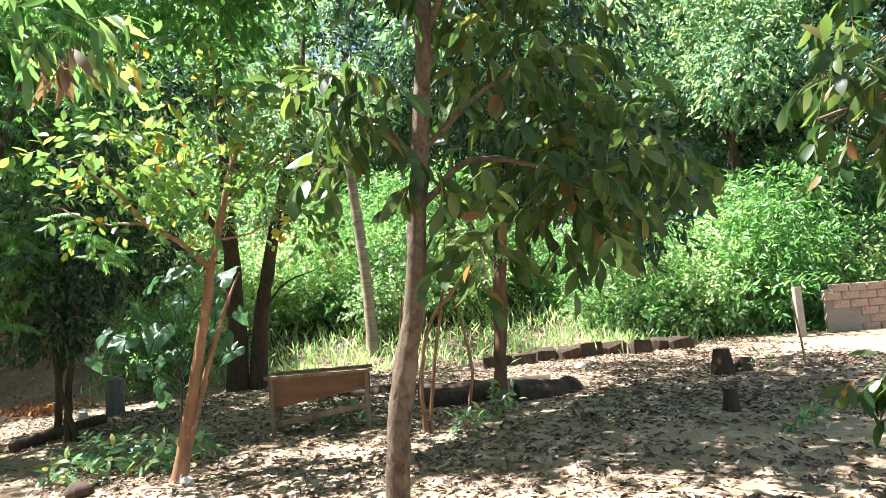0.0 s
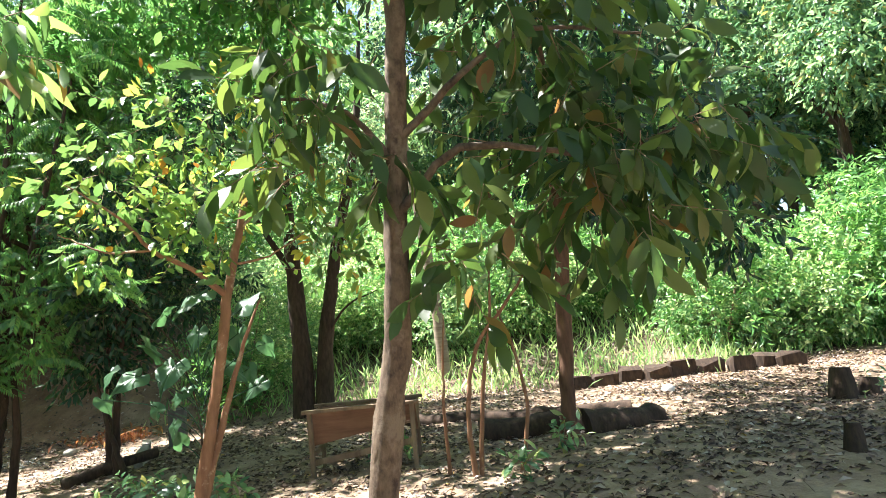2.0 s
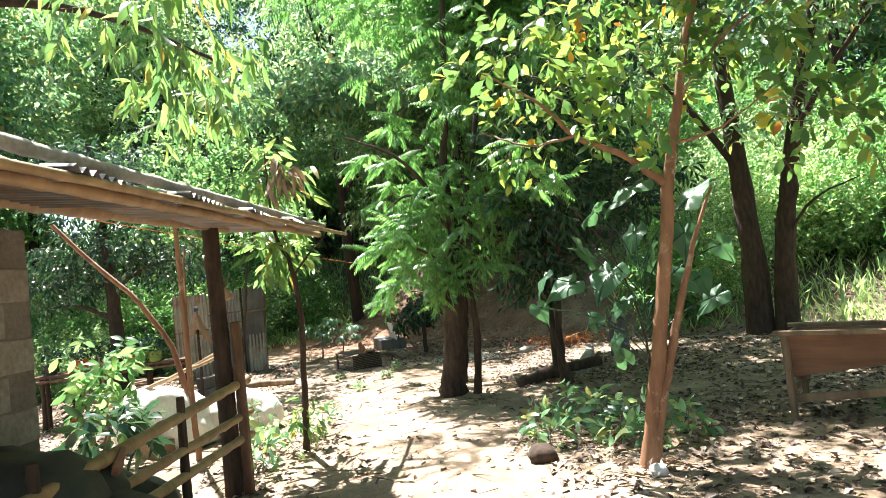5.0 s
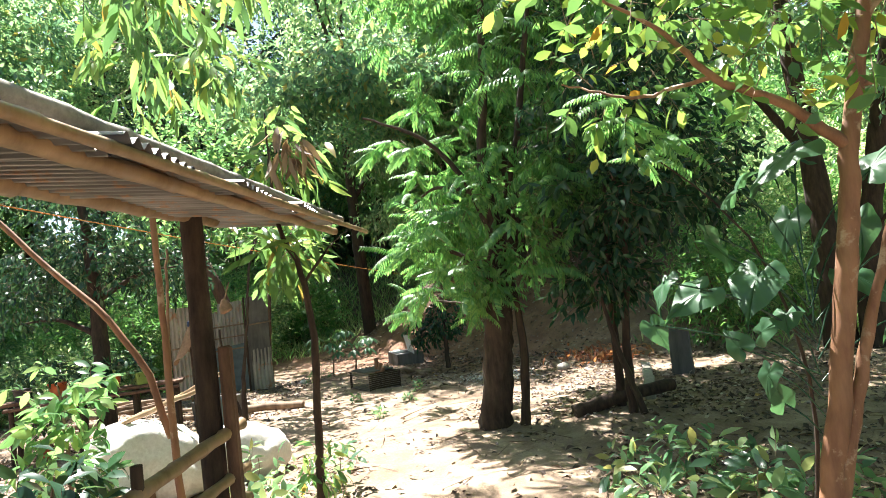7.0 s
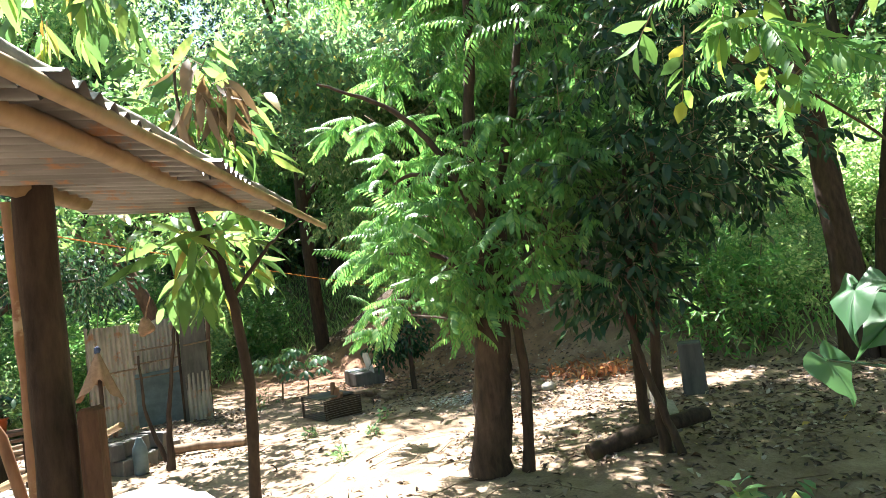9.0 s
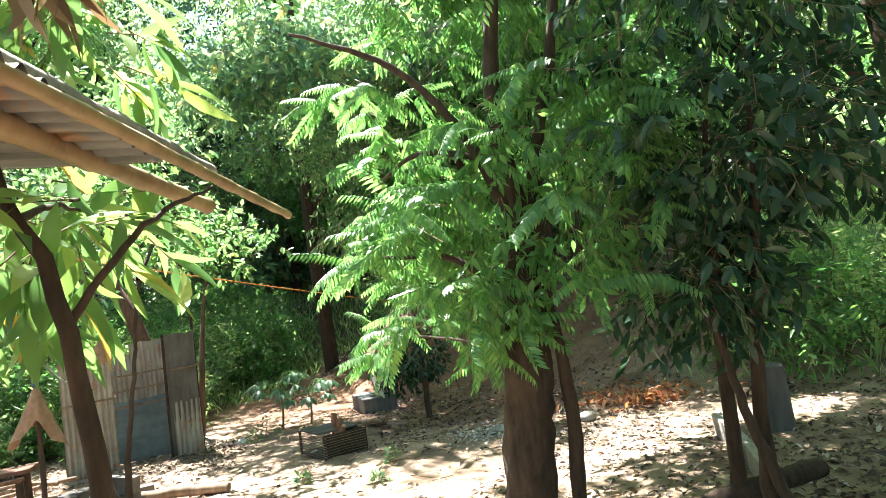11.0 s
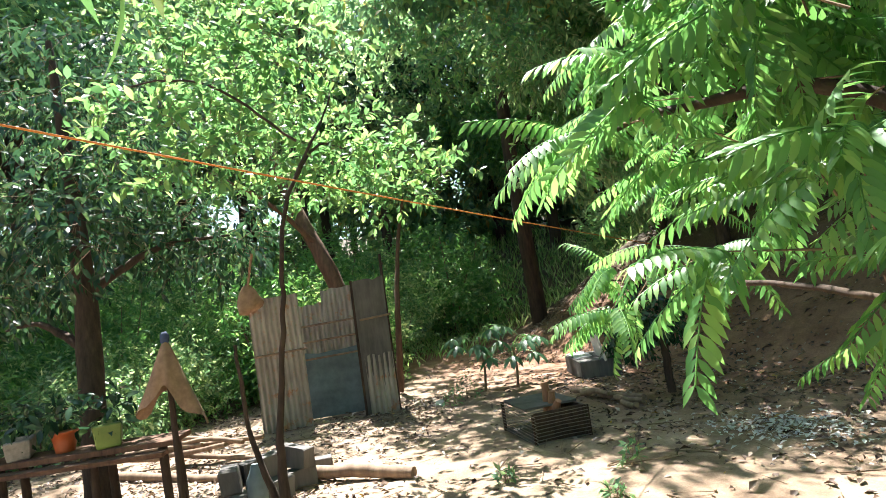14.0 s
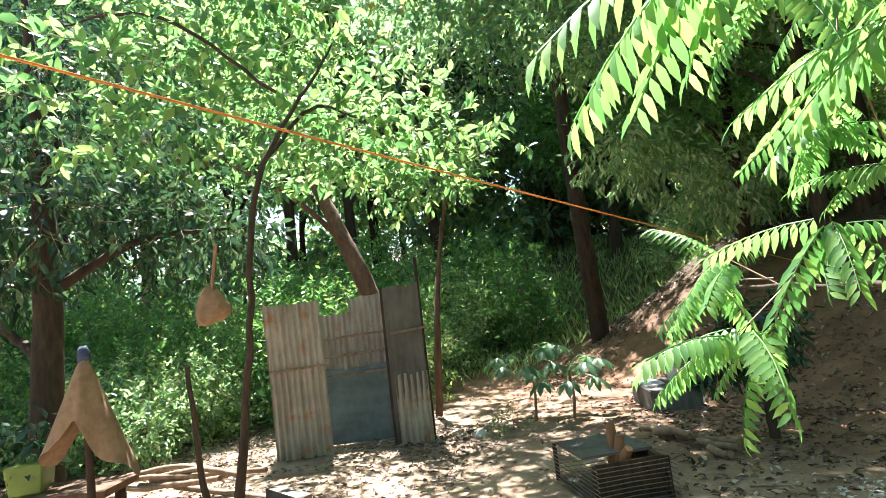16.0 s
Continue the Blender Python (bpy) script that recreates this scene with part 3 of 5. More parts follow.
long_leaf = blade(0.2, 0.046, 0.2, 0.35, 3, 0.45)
plant("mango_sapling", [[(-5.43, 4.55, -0.02, 0.034), (-5.23, 4.47, 0.6, 0.028), (-5.01, 4.38, 1.35, 0.024), (-5.00, 4.33, 1.72, 0.02), (-5.05, 4.23, 2.0, 0.015), (-5.13, 4.25, 2.35, 0.01), (-5.33, 4.35, 2.9, 0.006)]],
      [[(-5.00, 4.35, 1.65, 0.012), (-4.93, 4.50, 1.85, 0.008), (-5.03, 4.75, 2.0, 0.004)], [(-5.03, 4.27, 1.9, 0.012), (-5.33, 4.46, 2.0, 0.006), (-5.68, 4.75, 1.95, 0.003)], [(-5.33, 4.46, 2.02, 0.006), (-5.83, 4.80, 2.18, 0.004), (-6.18, 4.98, 2.2, 0.003)]],
      [(LEAF["mango"], long_leaf, [((-5.28, 4.40, 1.9), (0.28, 0.22, 0.2), 22), ((-5.65, 4.63, 2.02), (0.26, 0.22, 0.2), 16), ((-6.18, 4.98, 2.17), (0.08, 0.08, 0.05), 2), ((-5.43, 4.46, 2.6), (0.45, 0.4, 0.3), 30)], dict(reach=0.16, droop=0.3, per=5, hang=0.6)),
       (LEAF["mango"], blade(0.11, 0.035, 0.2, 0.3, 2), [((-5.43, 4.55, 0.3), (0.2, 0.2, 0.16), 20)], dict(reach=0.12, droop=0.0, per=4, hang=0.3)),
       (M_DEAD, long_leaf, [((-4.93, 4.25, 2.55), (0.14, 0.12, 0.12), 9)], dict(reach=0.08, droop=0.8, per=4, hang=1.4))],
      M_BARK_DARK, "thin dark-stemmed mango sapling with long drooping leaves")

oval = blade(0.12, 0.045, 0.2, 0.3, 2, 0.5)
plant("dark_leaved_shrub_tree", [[(-4.9, 7.75, 0.1, 0.05), (-4.85, 7.7, 0.7, 0.042), (-4.75, 7.6, 1.5, 0.03), (-4.6, 7.5, 2.4, 0.015)],
                                 [(-4.65, 7.55, 0.1, 0.05), (-4.6, 7.5, 0.8, 0.04), (-4.45, 7.45, 1.6, 0.026), (-4.3, 7.4, 2.6, 0.01)],
                                 [(-4.5, 7.5, 0.12, 0.035), (-4.62, 7.4, 0.7, 0.028), (-4.7, 7.3, 1.3, 0.014)]], [],
      # lump at (-4.2, 8.5) imitates deep shade behind; the last two are added shaders
      [(LEAF["dark"], oval, [((-4.75, 7.5, 1.5), (0.6, 0.5, 0.4), 170), ((-4.45, 7.45, 2.2), (0.85, 0.7, 0.5), 240), ((-4.3, 7.4, 3.1), (1.1, 0.9, 0.6), 260), ((-4.2, 8.5, 2.4), (0.9, 0.7, 0.7), 190), ((-5.0, 8.7, 4.3), (1.5, 1.4, 0.6), 220), ((-3.6, 8.0, 4.6), (1.4, 1.3, 0.6), 180)], dict(reach=0.22, droop=0.2, per=6, hang=0.5))],
      M_BARK_DARK, "many-stemmed small tree with dark glossy leaves")

plant("tall_dark_tree", [[(-4.1, 12.25, gz(-4.1, 12.2) - 0.1, 0.24), (-4.08, 12.25, 1.2, 0.19), (-4.15, 12.3, 3.0, 0.15), (-4.3, 12.4, 6, 0.1), (-4.4, 12.5, 8.5, 0.04)],
                         [(-3.72, 12.3, gz(-3.7, 12.3) - 0.1, 0.2), (-3.6, 12.3, 1.4, 0.15), (-3.3, 12.35, 3.0, 0.12), (-2.7, 12.5, 5.6, 0.08), (-2.4, 12.5, 8, 0.03)]],
      [[(-4.15, 12.3, 2.8, 0.08), (-4.8, 12.1, 4.0, 0.05), (-5.5, 12.0, 5.0, 0.02)], [(-3.3, 12.35, 3.1, 0.07), (-2.6, 12.2, 4.0, 0.045), (-1.7, 12.0, 4.9, 0.02)], [(-3.6, 12.3, 1.5, 0.035), (-3.0, 12.1, 2.1, 0.02), (-2.4, 12.0, 2.3, 0.008)]],
      [(LEAF["wood"], blade(0.14, 0.055, 0.2, 0.3, 1), [((-5.0, 12.1, 4.9), (1.4, 1.1, 0.8), 180), ((-2.8, 12.2, 5.2), (1.4, 1.1, 0.9), 170), ((-4.0, 12.4, 7.2), (2.0, 1.7, 1.2), 160), ((-3.4, 12.0, 3.6), (0.9, 0.6, 0.4), 50)], dict(reach=0.35, droop=0.2, per=6, hang=0.4, twig_r=0.006))],
      M_BARK_DARK, "tall dark double-trunked tree by the bank", seg=12, lump=0.08)

# tree added sunward of the bank; its broad high crown keeps the bank dark
plant("added_bank_tree", [[(-12.6, 15.6, gz(-12.6, 15.6) - 0.2, 0.2), (-12.5, 15.4, 4.0, 0.16), (-12.7, 15.0, 6.5, 0.06)], [(-9.2, 15.8, gz(-9.2, 15.8) - 0.2, 0.17), (-9.4, 15.5, 4.2, 0.13), (-9.6, 15.0, 6.6, 0.05)]],
      [[(-12.5, 15.3, 4.6, 0.08), (-14.2, 14.0, 5.8, 0.03)], [(-12.5, 15.3, 4.8, 0.08), (-11.4, 13.2, 6.2, 0.03)], [(-9.4, 15.4, 4.6, 0.07), (-8.0, 13.6, 6.0, 0.025)]],
      [(LEAF["wood"], blade(0.2, 0.09, 0.2, 0.3, 1), [((-15.5, 14.2, 6.6), (2.4, 2.2, 0.7), 700), ((-12.0, 14.0, 6.9), (2.6, 2.3, 0.7), 800), ((-9.0, 14.6, 6.9), (2.4, 2.2, 0.7), 700), ((-14.0, 12.4, 7.2), (2.2, 1.6, 0.6), 480), ((-11.0, 17.0, 6.4), (3.2, 1.8, 0.8), 400), ((-15.5, 17.0, 6.2), (2.6, 1.8, 0.8), 340)], dict(reach=0.4, droop=0.1, per=6, hang=0.3, twig_r=0.005)),
       (LEAF["light"], blade(0.15, 0.05, 0.2, 0.3, 1), [((-13.2, 11.6, 5.0), (1.1, 1.0, 0.7), 190), ((-13.4, 11.8, 3.4), (1.1, 1.0, 0.7), 190), ((-13.4, 13.5, 2.9), (1.1, 1.0, 0.7), 190)], dict(reach=0.3, droop=0.5, per=6, hang=0.7, twig_r=0.004))],
      M_BARK_DARK, "dark broad-crowned tree added to shade the red bank", seg=10)

plant("ringed_trunk_tree", [[(-1.6, 14.2, gz(-1.6, 14.2) - 0.1, 0.16), (-1.62, 14.2, 1.5, 0.13), (-1.72, 14.2, 3.0, 0.125), (-1.85, 14.2, 4.4, 0.115), (-2.1, 14.2, 6.5, 0.08)]], [],
      [(LEAF["light"], blade(0.16, 0.05, 0.2, 0.3, 1), [((-2.2, 14.3, 6.6), (1.7, 1.4, 1.1), 260)], dict(reach=0.4, droop=0.4, per=6, hang=0.5, twig_r=0.006))],
      M_BARK_RING, "straight pale ringed trunk on the grassy slope", seg=12, lump=0.05)

plant("brown_trunk_tree", [[(0.7, 7.8, 0.0, 0.13), (0.7, 7.8, 0.25, 0.1), (0.76, 7.8, 1.2, 0.09), (0.85, 7.82, 2.3, 0.085), (0.9, 7.9, 3.6, 0.06), (0.9, 8.0, 5.5, 0.025)]],
      [[(0.8, 7.8, 1.9, 0.045), (0.4, 7.6, 2.5, 0.035), (-0.1, 7.4, 3.2, 0.015)], [(0.85, 7.85, 2.6, 0.04), (1.6, 7.7, 3.2, 0.03), (2.6, 7.6, 3.5, 0.012)]],
      # the last four lumps are overhead additions that shade the ground on the right
      [(LEAF["dark"], blade(0.15, 0.05, 0.2, 0.35, 2), [((1.3, 7.7, 3.1), (1.0, 0.9, 0.6), 190), ((2.4, 7.6, 3.3), (1.1, 0.9, 0.8), 190), ((0.6, 7.7, 3.9), (1.4, 1.2, 0.7), 220), ((1.6, 7.9, 4.9), (2.0, 1.7, 0.9), 300), ((2.6, 7.6, 2.3), (0.6, 0.6, 0.5), 70), ((0.6, 6.3, 5.2), (1.9, 1.5, 0.7), 150), ((1.4, 9.3, 5.0), (2.0, 1.7, 0.8), 190), ((0.2, 10.6, 5.4), (1.6, 1.5, 0.7), 150), ((2.4, 8.0, 6.4), (2.2, 2.0, 0.8), 230)], dict(reach=0.3, droop=0.4, per=6, hang=0.6)),
       # thin high crown above the view, added to throw dappled shade on the yard
       (LEAF["wood"], blade(0.22, 0.1, 0.2, 0.3, 1), [((0.1, 8.0, 7.0), (2.5, 2.2, 0.6), 340), ((0.6, 11.0, 7.0), (2.1, 1.8, 0.6), 200), ((-1.0, 6.8, 6.9), (2.0, 1.6, 0.5), 300), ((-2.5, 7.9, 6.7), (1.9, 1.8, 0.5), 330), ((2.6, 9.5, 6.8), (1.9, 1.7, 0.6), 200), ((-2.2, 5.9, 6.0), (1.5, 1.0, 0.5), 220), ((-0.2, 5.4, 5.9), (1.6, 1.2, 0.5), 260), ((0.4, 7.0, 5.9), (1.5, 1.1, 0.5), 260)], dict(reach=0.4, droop=0.1, per=6, hang=0.2, twig_r=0.005))],
      M_BARK_BROWN, "brown-trunked tree with a dense dark crown", seg=12)

plant("thin_stemmed_shrub", [[(-0.24, 6.4, 0.05, 0.03), (-0.26, 6.4, 0.7, 0.022), (-0.1, 6.4, 1.3, 0.02), (0.25, 6.3, 1.7, 0.015), (0.6, 6.2, 2.2, 0.008)], [(-0.2, 6.42, 0.05, 0.024), (-0.12, 6.45, 0.8, 0.02), (0.02, 6.45, 1.5, 0.014), (0.1, 6.5, 2.3, 0.006)],
                             [(0.15, 6.5, 0.05, 0.022), (0.28, 6.5, 0.7, 0.018), (0.22, 6.5, 1.2, 0.013), (0.1, 6.5, 1.6, 0.008)], [(-0.5, 6.5, 0.05, 0.02), (-0.48, 6.45, 0.9, 0.014), (-0.4, 6.4, 1.6, 0.006)]], [],
      [(LEAF["light"], small, [((0.4, 6.3, 2.1), (0.5, 0.4, 0.4), 50), ((-0.2, 6.4, 2.0), (0.4, 0.4, 0.4), 40)], dict(reach=0.22, droop=0.1, per=5, hang=0.3))], M_BARK_RED, "thin shrub of bare reddish stems")

plant("overhanging_tree", [[(3.3, 2.7, 0.0, 0.12), (3.3, 2.7, 1.5, 0.1), (3.2, 2.7, 3.2, 0.08), (3.1, 2.8, 5.0, 0.04)]],
      [[(3.25, 2.7, 2.0, 0.04), (2.6, 2.9, 2.4, 0.02), (2.1, 3.1, 2.3, 0.008)], [(3.3, 2.7, 1.0, 0.03), (2.9, 3.1, 1.1, 0.015), (2.5, 3.4, 0.95, 0.006)]],
      # the lump at z 5.4 is added above the view to shade the dirt
      [(LEAF["main"], big, [((2.35, 3.1, 2.45), (0.32, 0.35, 0.6), 46), ((2.55, 3.35, 0.85), (0.3, 0.3, 0.18), 22), ((2.9, 2.9, 3.6), (1.0, 1.0, 0.8), 110), ((2.6, 4.8, 5.4), (1.7, 1.6, 0.6), 120)], dict(reach=0.2, droop=0.5, per=5, hang=0.8))],
      M_BARK, "grey tree whose leafy branch overhangs the yard")
plant("tall_mango_tree", [[(-6.6, 0.6, -0.1, 0.2), (-6.5, 0.8, 1.5, 0.17), (-6.2, 1.2, 3.2, 0.13), (-5.8, 1.8, 5.0, 0.07)]],
      [[(-6.3, 1.1, 2.9, 0.07), (-5.2, 2.2, 3.7, 0.045), (-3.6, 2.8, 3.75, 0.02), (-1.95, 2.95, 3.2, 0.006)], [(-6.0, 1.5, 3.9, 0.06), (-5.9, 3.2, 4.1, 0.03), (-6.0, 4.6, 3.8, 0.01)]],
      [(LEAF["mango"], long_leaf, [((-4.6, 3.3, 3.5), (0.8, 0.8, 0.3), 40), ((-2.0, 2.9, 3.05), (0.5, 0.45, 0.25), 24), ((-5.85, 3.95, 3.45), (0.7, 0.6, 0.35), 40), ((-3.3, 2.7, 3.6), (0.8, 0.6, 0.3), 40), ((-5.6, 2.6, 4.8), (1.5, 1.5, 0.6), 80)], dict(reach=0.25, droop=0.5, per=6, hang=0.9)),
       (M_DEAD, long_leaf, [((-1.89, 2.89, 2.85), (0.09, 0.09, 0.08), 6)], dict(reach=0.1, droop=0.8, per=4, hang=1.4))],
      M_BARK_DARK, "mango tree arching over the lean-to roof")

plant("citrus_tree", [[(-9.6, 5.85, 0.0, 0.05), (-9.55, 5.85, 0.5, 0.03), (-9.5, 5.95, 1.3, 0.019), (-9.46, 6.1, 2.3, 0.015), (-9.6, 6.4, 2.8, 0.01), (-9.9, 6.7, 3.3, 0.006)], [(-9.62, 5.82, 0.1, 0.03), (-9.72, 5.7, 0.55, 0.02), (-9.7, 5.65, 1.3, 0.012)]],
      [[(-9.47, 6.08, 2.3, 0.012), (-9.9, 6.5, 2.8, 0.012), (-10.4, 6.9, 2.9, 0.005)], [(-9.4, 6.2, 2.7, 0.011), (-9.6, 5.6, 3.2, 0.01), (-10, 5.1, 3.3, 0.005)]],
      [(LEAF["citrus"], blade(0.1, 0.05, 0.2, 0.2, 2), [((-10.5, 6.7, 2.9), (1.0, 0.95, 0.55), 130), ((-10.2, 5.5, 3.0), (1.1, 0.95, 0.65), 130), ((-10.2, 6.3, 3.7), (0.95, 0.85, 0.5), 110), ((-10.7, 7.5, 2.7), (0.8, 0.8, 0.5), 80), ((-10.9, 5.9, 4.2), (1.3, 1.0, 0.6), 110)], dict(reach=0.22, droop=0.0, per=7, hang=0.0))],
      M_BARK_DARK, "slender citrus tree with small light green leaves")
plant("dark_crowned_tree", [[(-11.5, 4.6, -0.15, 0.16), (-11.45, 4.6, 0.5, 0.12), (-11.6, 4.62, 1.5, 0.11), (-11.8, 4.6, 2.8, 0.08), (-12, 4.5, 4.5, 0.03)]],
      [[(-11.55, 4.6, 1.4, 0.05), (-12.1, 4.2, 1.7, 0.03), (-12.8, 3.8, 1.7, 0.012)], [(-11.65, 4.6, 1.9, 0.05), (-11.7, 5.3, 2.3, 0.03), (-12, 6.0, 2.4, 0.012)]],
      [(LEAF["dark"], oval, [((-11.8, 4.6, 2.6), (1.3, 1.2, 0.7), 340), ((-12.4, 3.8, 2.1), (0.9, 0.9, 0.6), 160), ((-12.0, 5.8, 2.4), (0.9, 0.9, 0.55), 190), ((-12.2, 4.7, 3.8), (1.7, 1.6, 0.9), 380)], dict(reach=0.28, droop=0.3, per=6, hang=0.5))],
      M_BARK_DARK, "dark tree over the potted plants")
plant("bent_trunk_tree", [[(-15.2, 8.4, -0.15, 0.17), (-15.3, 8.3, 1.0, 0.15), (-15.5, 8.0, 2.2, 0.14), (-16.3, 7.6, 3.8, 0.1), (-17, 7.4, 5.5, 0.04)], [(-15.1, 8.9, -0.15, 0.06), (-15.0, 9.0, 1.2, 0.05), (-15.3, 9.3, 2.4, 0.035), (-15.2, 9.5, 3.4, 0.02)]],
      [[(-15.6, 7.9, 2.6, 0.06), (-15.3, 7.0, 3.4, 0.035), (-15, 6.2, 3.8, 0.012)]],
      # the lump at (-12.7, 9.7) is added to shade the ground beside the track
      [(LEAF["citrus"], blade(0.12, 0.05, 0.2, 0.2, 1), [((-15.6, 7.4, 4.4), (1.8, 1.7, 0.9), 330), ((-15.2, 9.2, 3.7), (1.3, 1.2, 0.7), 240), ((-12.7, 9.7, 4.8), (1.7, 1.5, 0.6), 240), ((-16.8, 7.6, 5.8), (2.0, 1.8, 0.9), 190)], dict(reach=0.3, droop=0.1, per=6, hang=0.2)),
       # high wide crown added only for the shade that it casts before the bank
       (LEAF["wood"], blade(0.22, 0.1, 0.2, 0.3, 1), [((-12.7, 10.7, 6.6), (2.5, 2.1, 0.6), 460), ((-14.4, 9.5, 6.4), (1.8, 1.5, 0.6), 220)], dict(reach=0.4, droop=0.1, per=6, hang=0.2, twig_r=0.005))],
      M_BARK_BROWN, "leaning brown-trunked tree behind the metal sheets", lump=0.07)


# ---- woods ----
def wood_tree(height, spread, mat, seed, leaf, low, label, n=14, per_blob=165):
    global RNG
    RNG = np.random.default_rng(seed)
    blobs = []
    for k in range(n):
        a, r = RNG.uniform(0, 6.28), RNG.uniform(0.1, 1) * spread
        blobs.append(((r * math.cos(a), r * math.sin(a), height * (low + (0.95 - low) * (k + 0.5) / n)), (spread * RNG.uniform(0.35, 0.6),) * 2 + (height * RNG.uniform(0.07, 0.13),), per_blob))
    th = thing("woodland_tree", (0, 0, 0), label, "tree", "woods")
    q = bend([(0, 0, -0.3, 0.13), (0.15, 0, height * 0.4, 0.1), (0, 0.25, height * 0.9, 0.02)], 10)
    part("trunk", tube(q[:, :3], q[:, 3], 7, 0.06), M_BARK_DARK, th, smooth=True)
    for k in range(0, n, 3):
        c = np.array(blobs[k][0])
        part("limb", tube(bend([(0.1, 0, c[2] * 0.65), c * [0.5, 0.5, 0.9], c], 6), np.linspace(0.06, 0.015, 6), 5, cap=False), M_BARK_DARK, th, smooth=True)
    g = Geo()
    leaves(g, blobs, leaf, 0.5, 0.25, 6, 0.35, flat=0.45)
    tagged(part("crown", g, mat, th), kind="stuff")
    return th


protos = [wood_tree(7.5, 2.2, LEAF["wood"], 11, rhomb(0.15, 0.066), 0.46, "broad green tree of the surrounding woods"), wood_tree(9.5, 2.4, LEAF["light"], 12, rhomb(0.15, 0.062), 0.42, "tall light green tree of the surrounding woods"),
          wood_tree(8.5, 2.3, LEAF["dark"], 13, rhomb(0.135, 0.066), 0.42, "dark green tree of the surrounding woods"), wood_tree(6.5, 2.1, LEAF["neem"], 14, rhomb(0.155, 0.046), 0.36, "feathery green tree of the surrounding woods")]
RNG = np.random.default_rng(21)
spots = []
for k in range(4):
    ang = radians(90 + 25 * k / 3)
    spots.append((-5 - 17 * math.sin(ang), 3 + (16.5 + 1.6 * (k % 2)) * math.cos(ang)))
for k in range(28):
    ang = radians(-52 + 172 * (k + RNG.uniform(-0.3, 0.3)) / 27)
    d = 23.5 + 3.5 * (k % 2)
    spots.append((-5 - d * math.sin(ang), 3 + d * math.cos(ang)))
# added: unseen trees that close the woods behind the camera, others fill gaps
for x, y in ((-18, 0.0), (-13.5, -1.5), (-11, 16.2), (-23, -4), (-27, 11), (-17, -4), (-13, 15.6), (-9.5, 15.2), (-12.4, 14.1), (-4.3, -1.55), (3, -6), (-1.5, -7), (8, -3), (-9, -6), (9, 4), (9.5, 19), (12.5, 20.5), (8.0, 22), (13.5, 17), (-15.2, 15), (-18, 14.4)):
    spots.append((x, y))
for k, (x, y) in enumerate(spots):
    if (x, y) not in ((-12.4, 14.1), (-4.3, -1.55)):
        x, y = x + RNG.uniform(-0.8, 0.8), y + RNG.uniform(-0.8, 0.8)
    s, t = RNG.uniform(0.9, 1.2) * (1.55 if math.hypot(x + 5, y - 3) > 19.5 or x < -17.5 else 1.0), RNG.uniform(0, 360)
    # the dark kind above the bank is added to shade it
    kind = 2 if x < -14.5 and 14 < y < 16 else (k * 7 + k // 3 + int(RNG.integers(2))) % 4
    m = pose(x, y, gz(x, y) - 0.1, 0, 0, t)
    c = protos[k] if k < 4 else copy_thing(protos[kind], m)
    c.matrix_basis = m
    c.scale = (s, s, s)


thicket = wood_tree(6.5, 3.2, LEAF["wood"], 15, rhomb(0.3, 0.13), 0.04, "dense low tree at the back of the woods", 13, 76)
extra = [(-31.0, 17.5), (-29.5, 20.0), (-33.0, 14.5)]
for k in range(36):
    ang = radians(-66 + 190 * k / 32)
    d = 29 + 3 * (k % 2)
    x, y = (-5 - d * math.sin(ang), 3 + d * math.cos(ang)) if k < 33 else extra[k - 33]
    m = pose(x, y, gz(x, y) - 0.2, 0, 0, RNG.uniform(0, 360))
    c = thicket if k == 0 else copy_thing(thicket, m)
    c.matrix_basis = m
    c.scale = (RNG.uniform(1.0, 1.5),) * 3


def bush(w, h, mat, leaf, n, label, seed):
    global RNG
    RNG = np.random.default_rng(seed)
    th = thing("bush", (0, 0, 0), label, "bush", "undergrowth")
    g = Geo()
    leaves(g, [((0, 0, h * 0.35), (w, w, h * 0.5), n), ((w * 0.6, 0.1, h * 0.3), (w * 0.6, w * 0.6, h * 0.4), n // 2), ((-w * 0.4, -0.3, h * 0.6), (w * 0.5, w * 0.5, h * 0.35), n // 3)], leaf, 0.3, -0.3, 6, 0.1, flat=0.5)
    tagged(part("foliage", g, mat, th), kind="stuff")
    for k in range(3):
        a = 2.1 * k + seed
        part("stem", tube([(0.05 * math.cos(a), 0.05 * math.sin(a), -0.05), (w * 0.3 * math.cos(a), w * 0.3 * math.sin(a), h * 0.4), (w * 0.5 * math.cos(a), w * 0.5 * math.sin(a), h * 0.75)], [0.018, 0.013, 0.005], 5, cap=False), M_TWIG, th)
    return th


bprotos = [bush(1.0, 1.6, LEAF["weed"], rhomb(0.078, 0.037), 330, "sunlit light green bush on the bank", 31), bush(0.9, 1.3, LEAF["light"], rhomb(0.085, 0.04), 290, "low green undergrowth bush on the bank", 32), bush(1.2, 2.4, LEAF["neem"], rhomb(0.11, 0.036), 340, "tall feathery green bush on the bank", 33)]
RNG = np.random.default_rng(41)
places = []
while len(places) < 200:
    ang, d = radians(RNG.uniform(-54, 120)), RNG.uniform(9.5, 20)
    x, y = -5 - d * math.sin(ang), 3 + d * math.cos(ang)
    if y < 12.9 + (2.2 if x > 3 else 0) and x > -16.0:
        continue
    if -20 < x < -6 and 8.4 < y < 16.8:
        continue
    if -4.5 < x < 3 and y < 15.8:
        continue
    if -17 < x < -12 and 5.5 < y < 9.5:
        continue
    places.append((x, y))
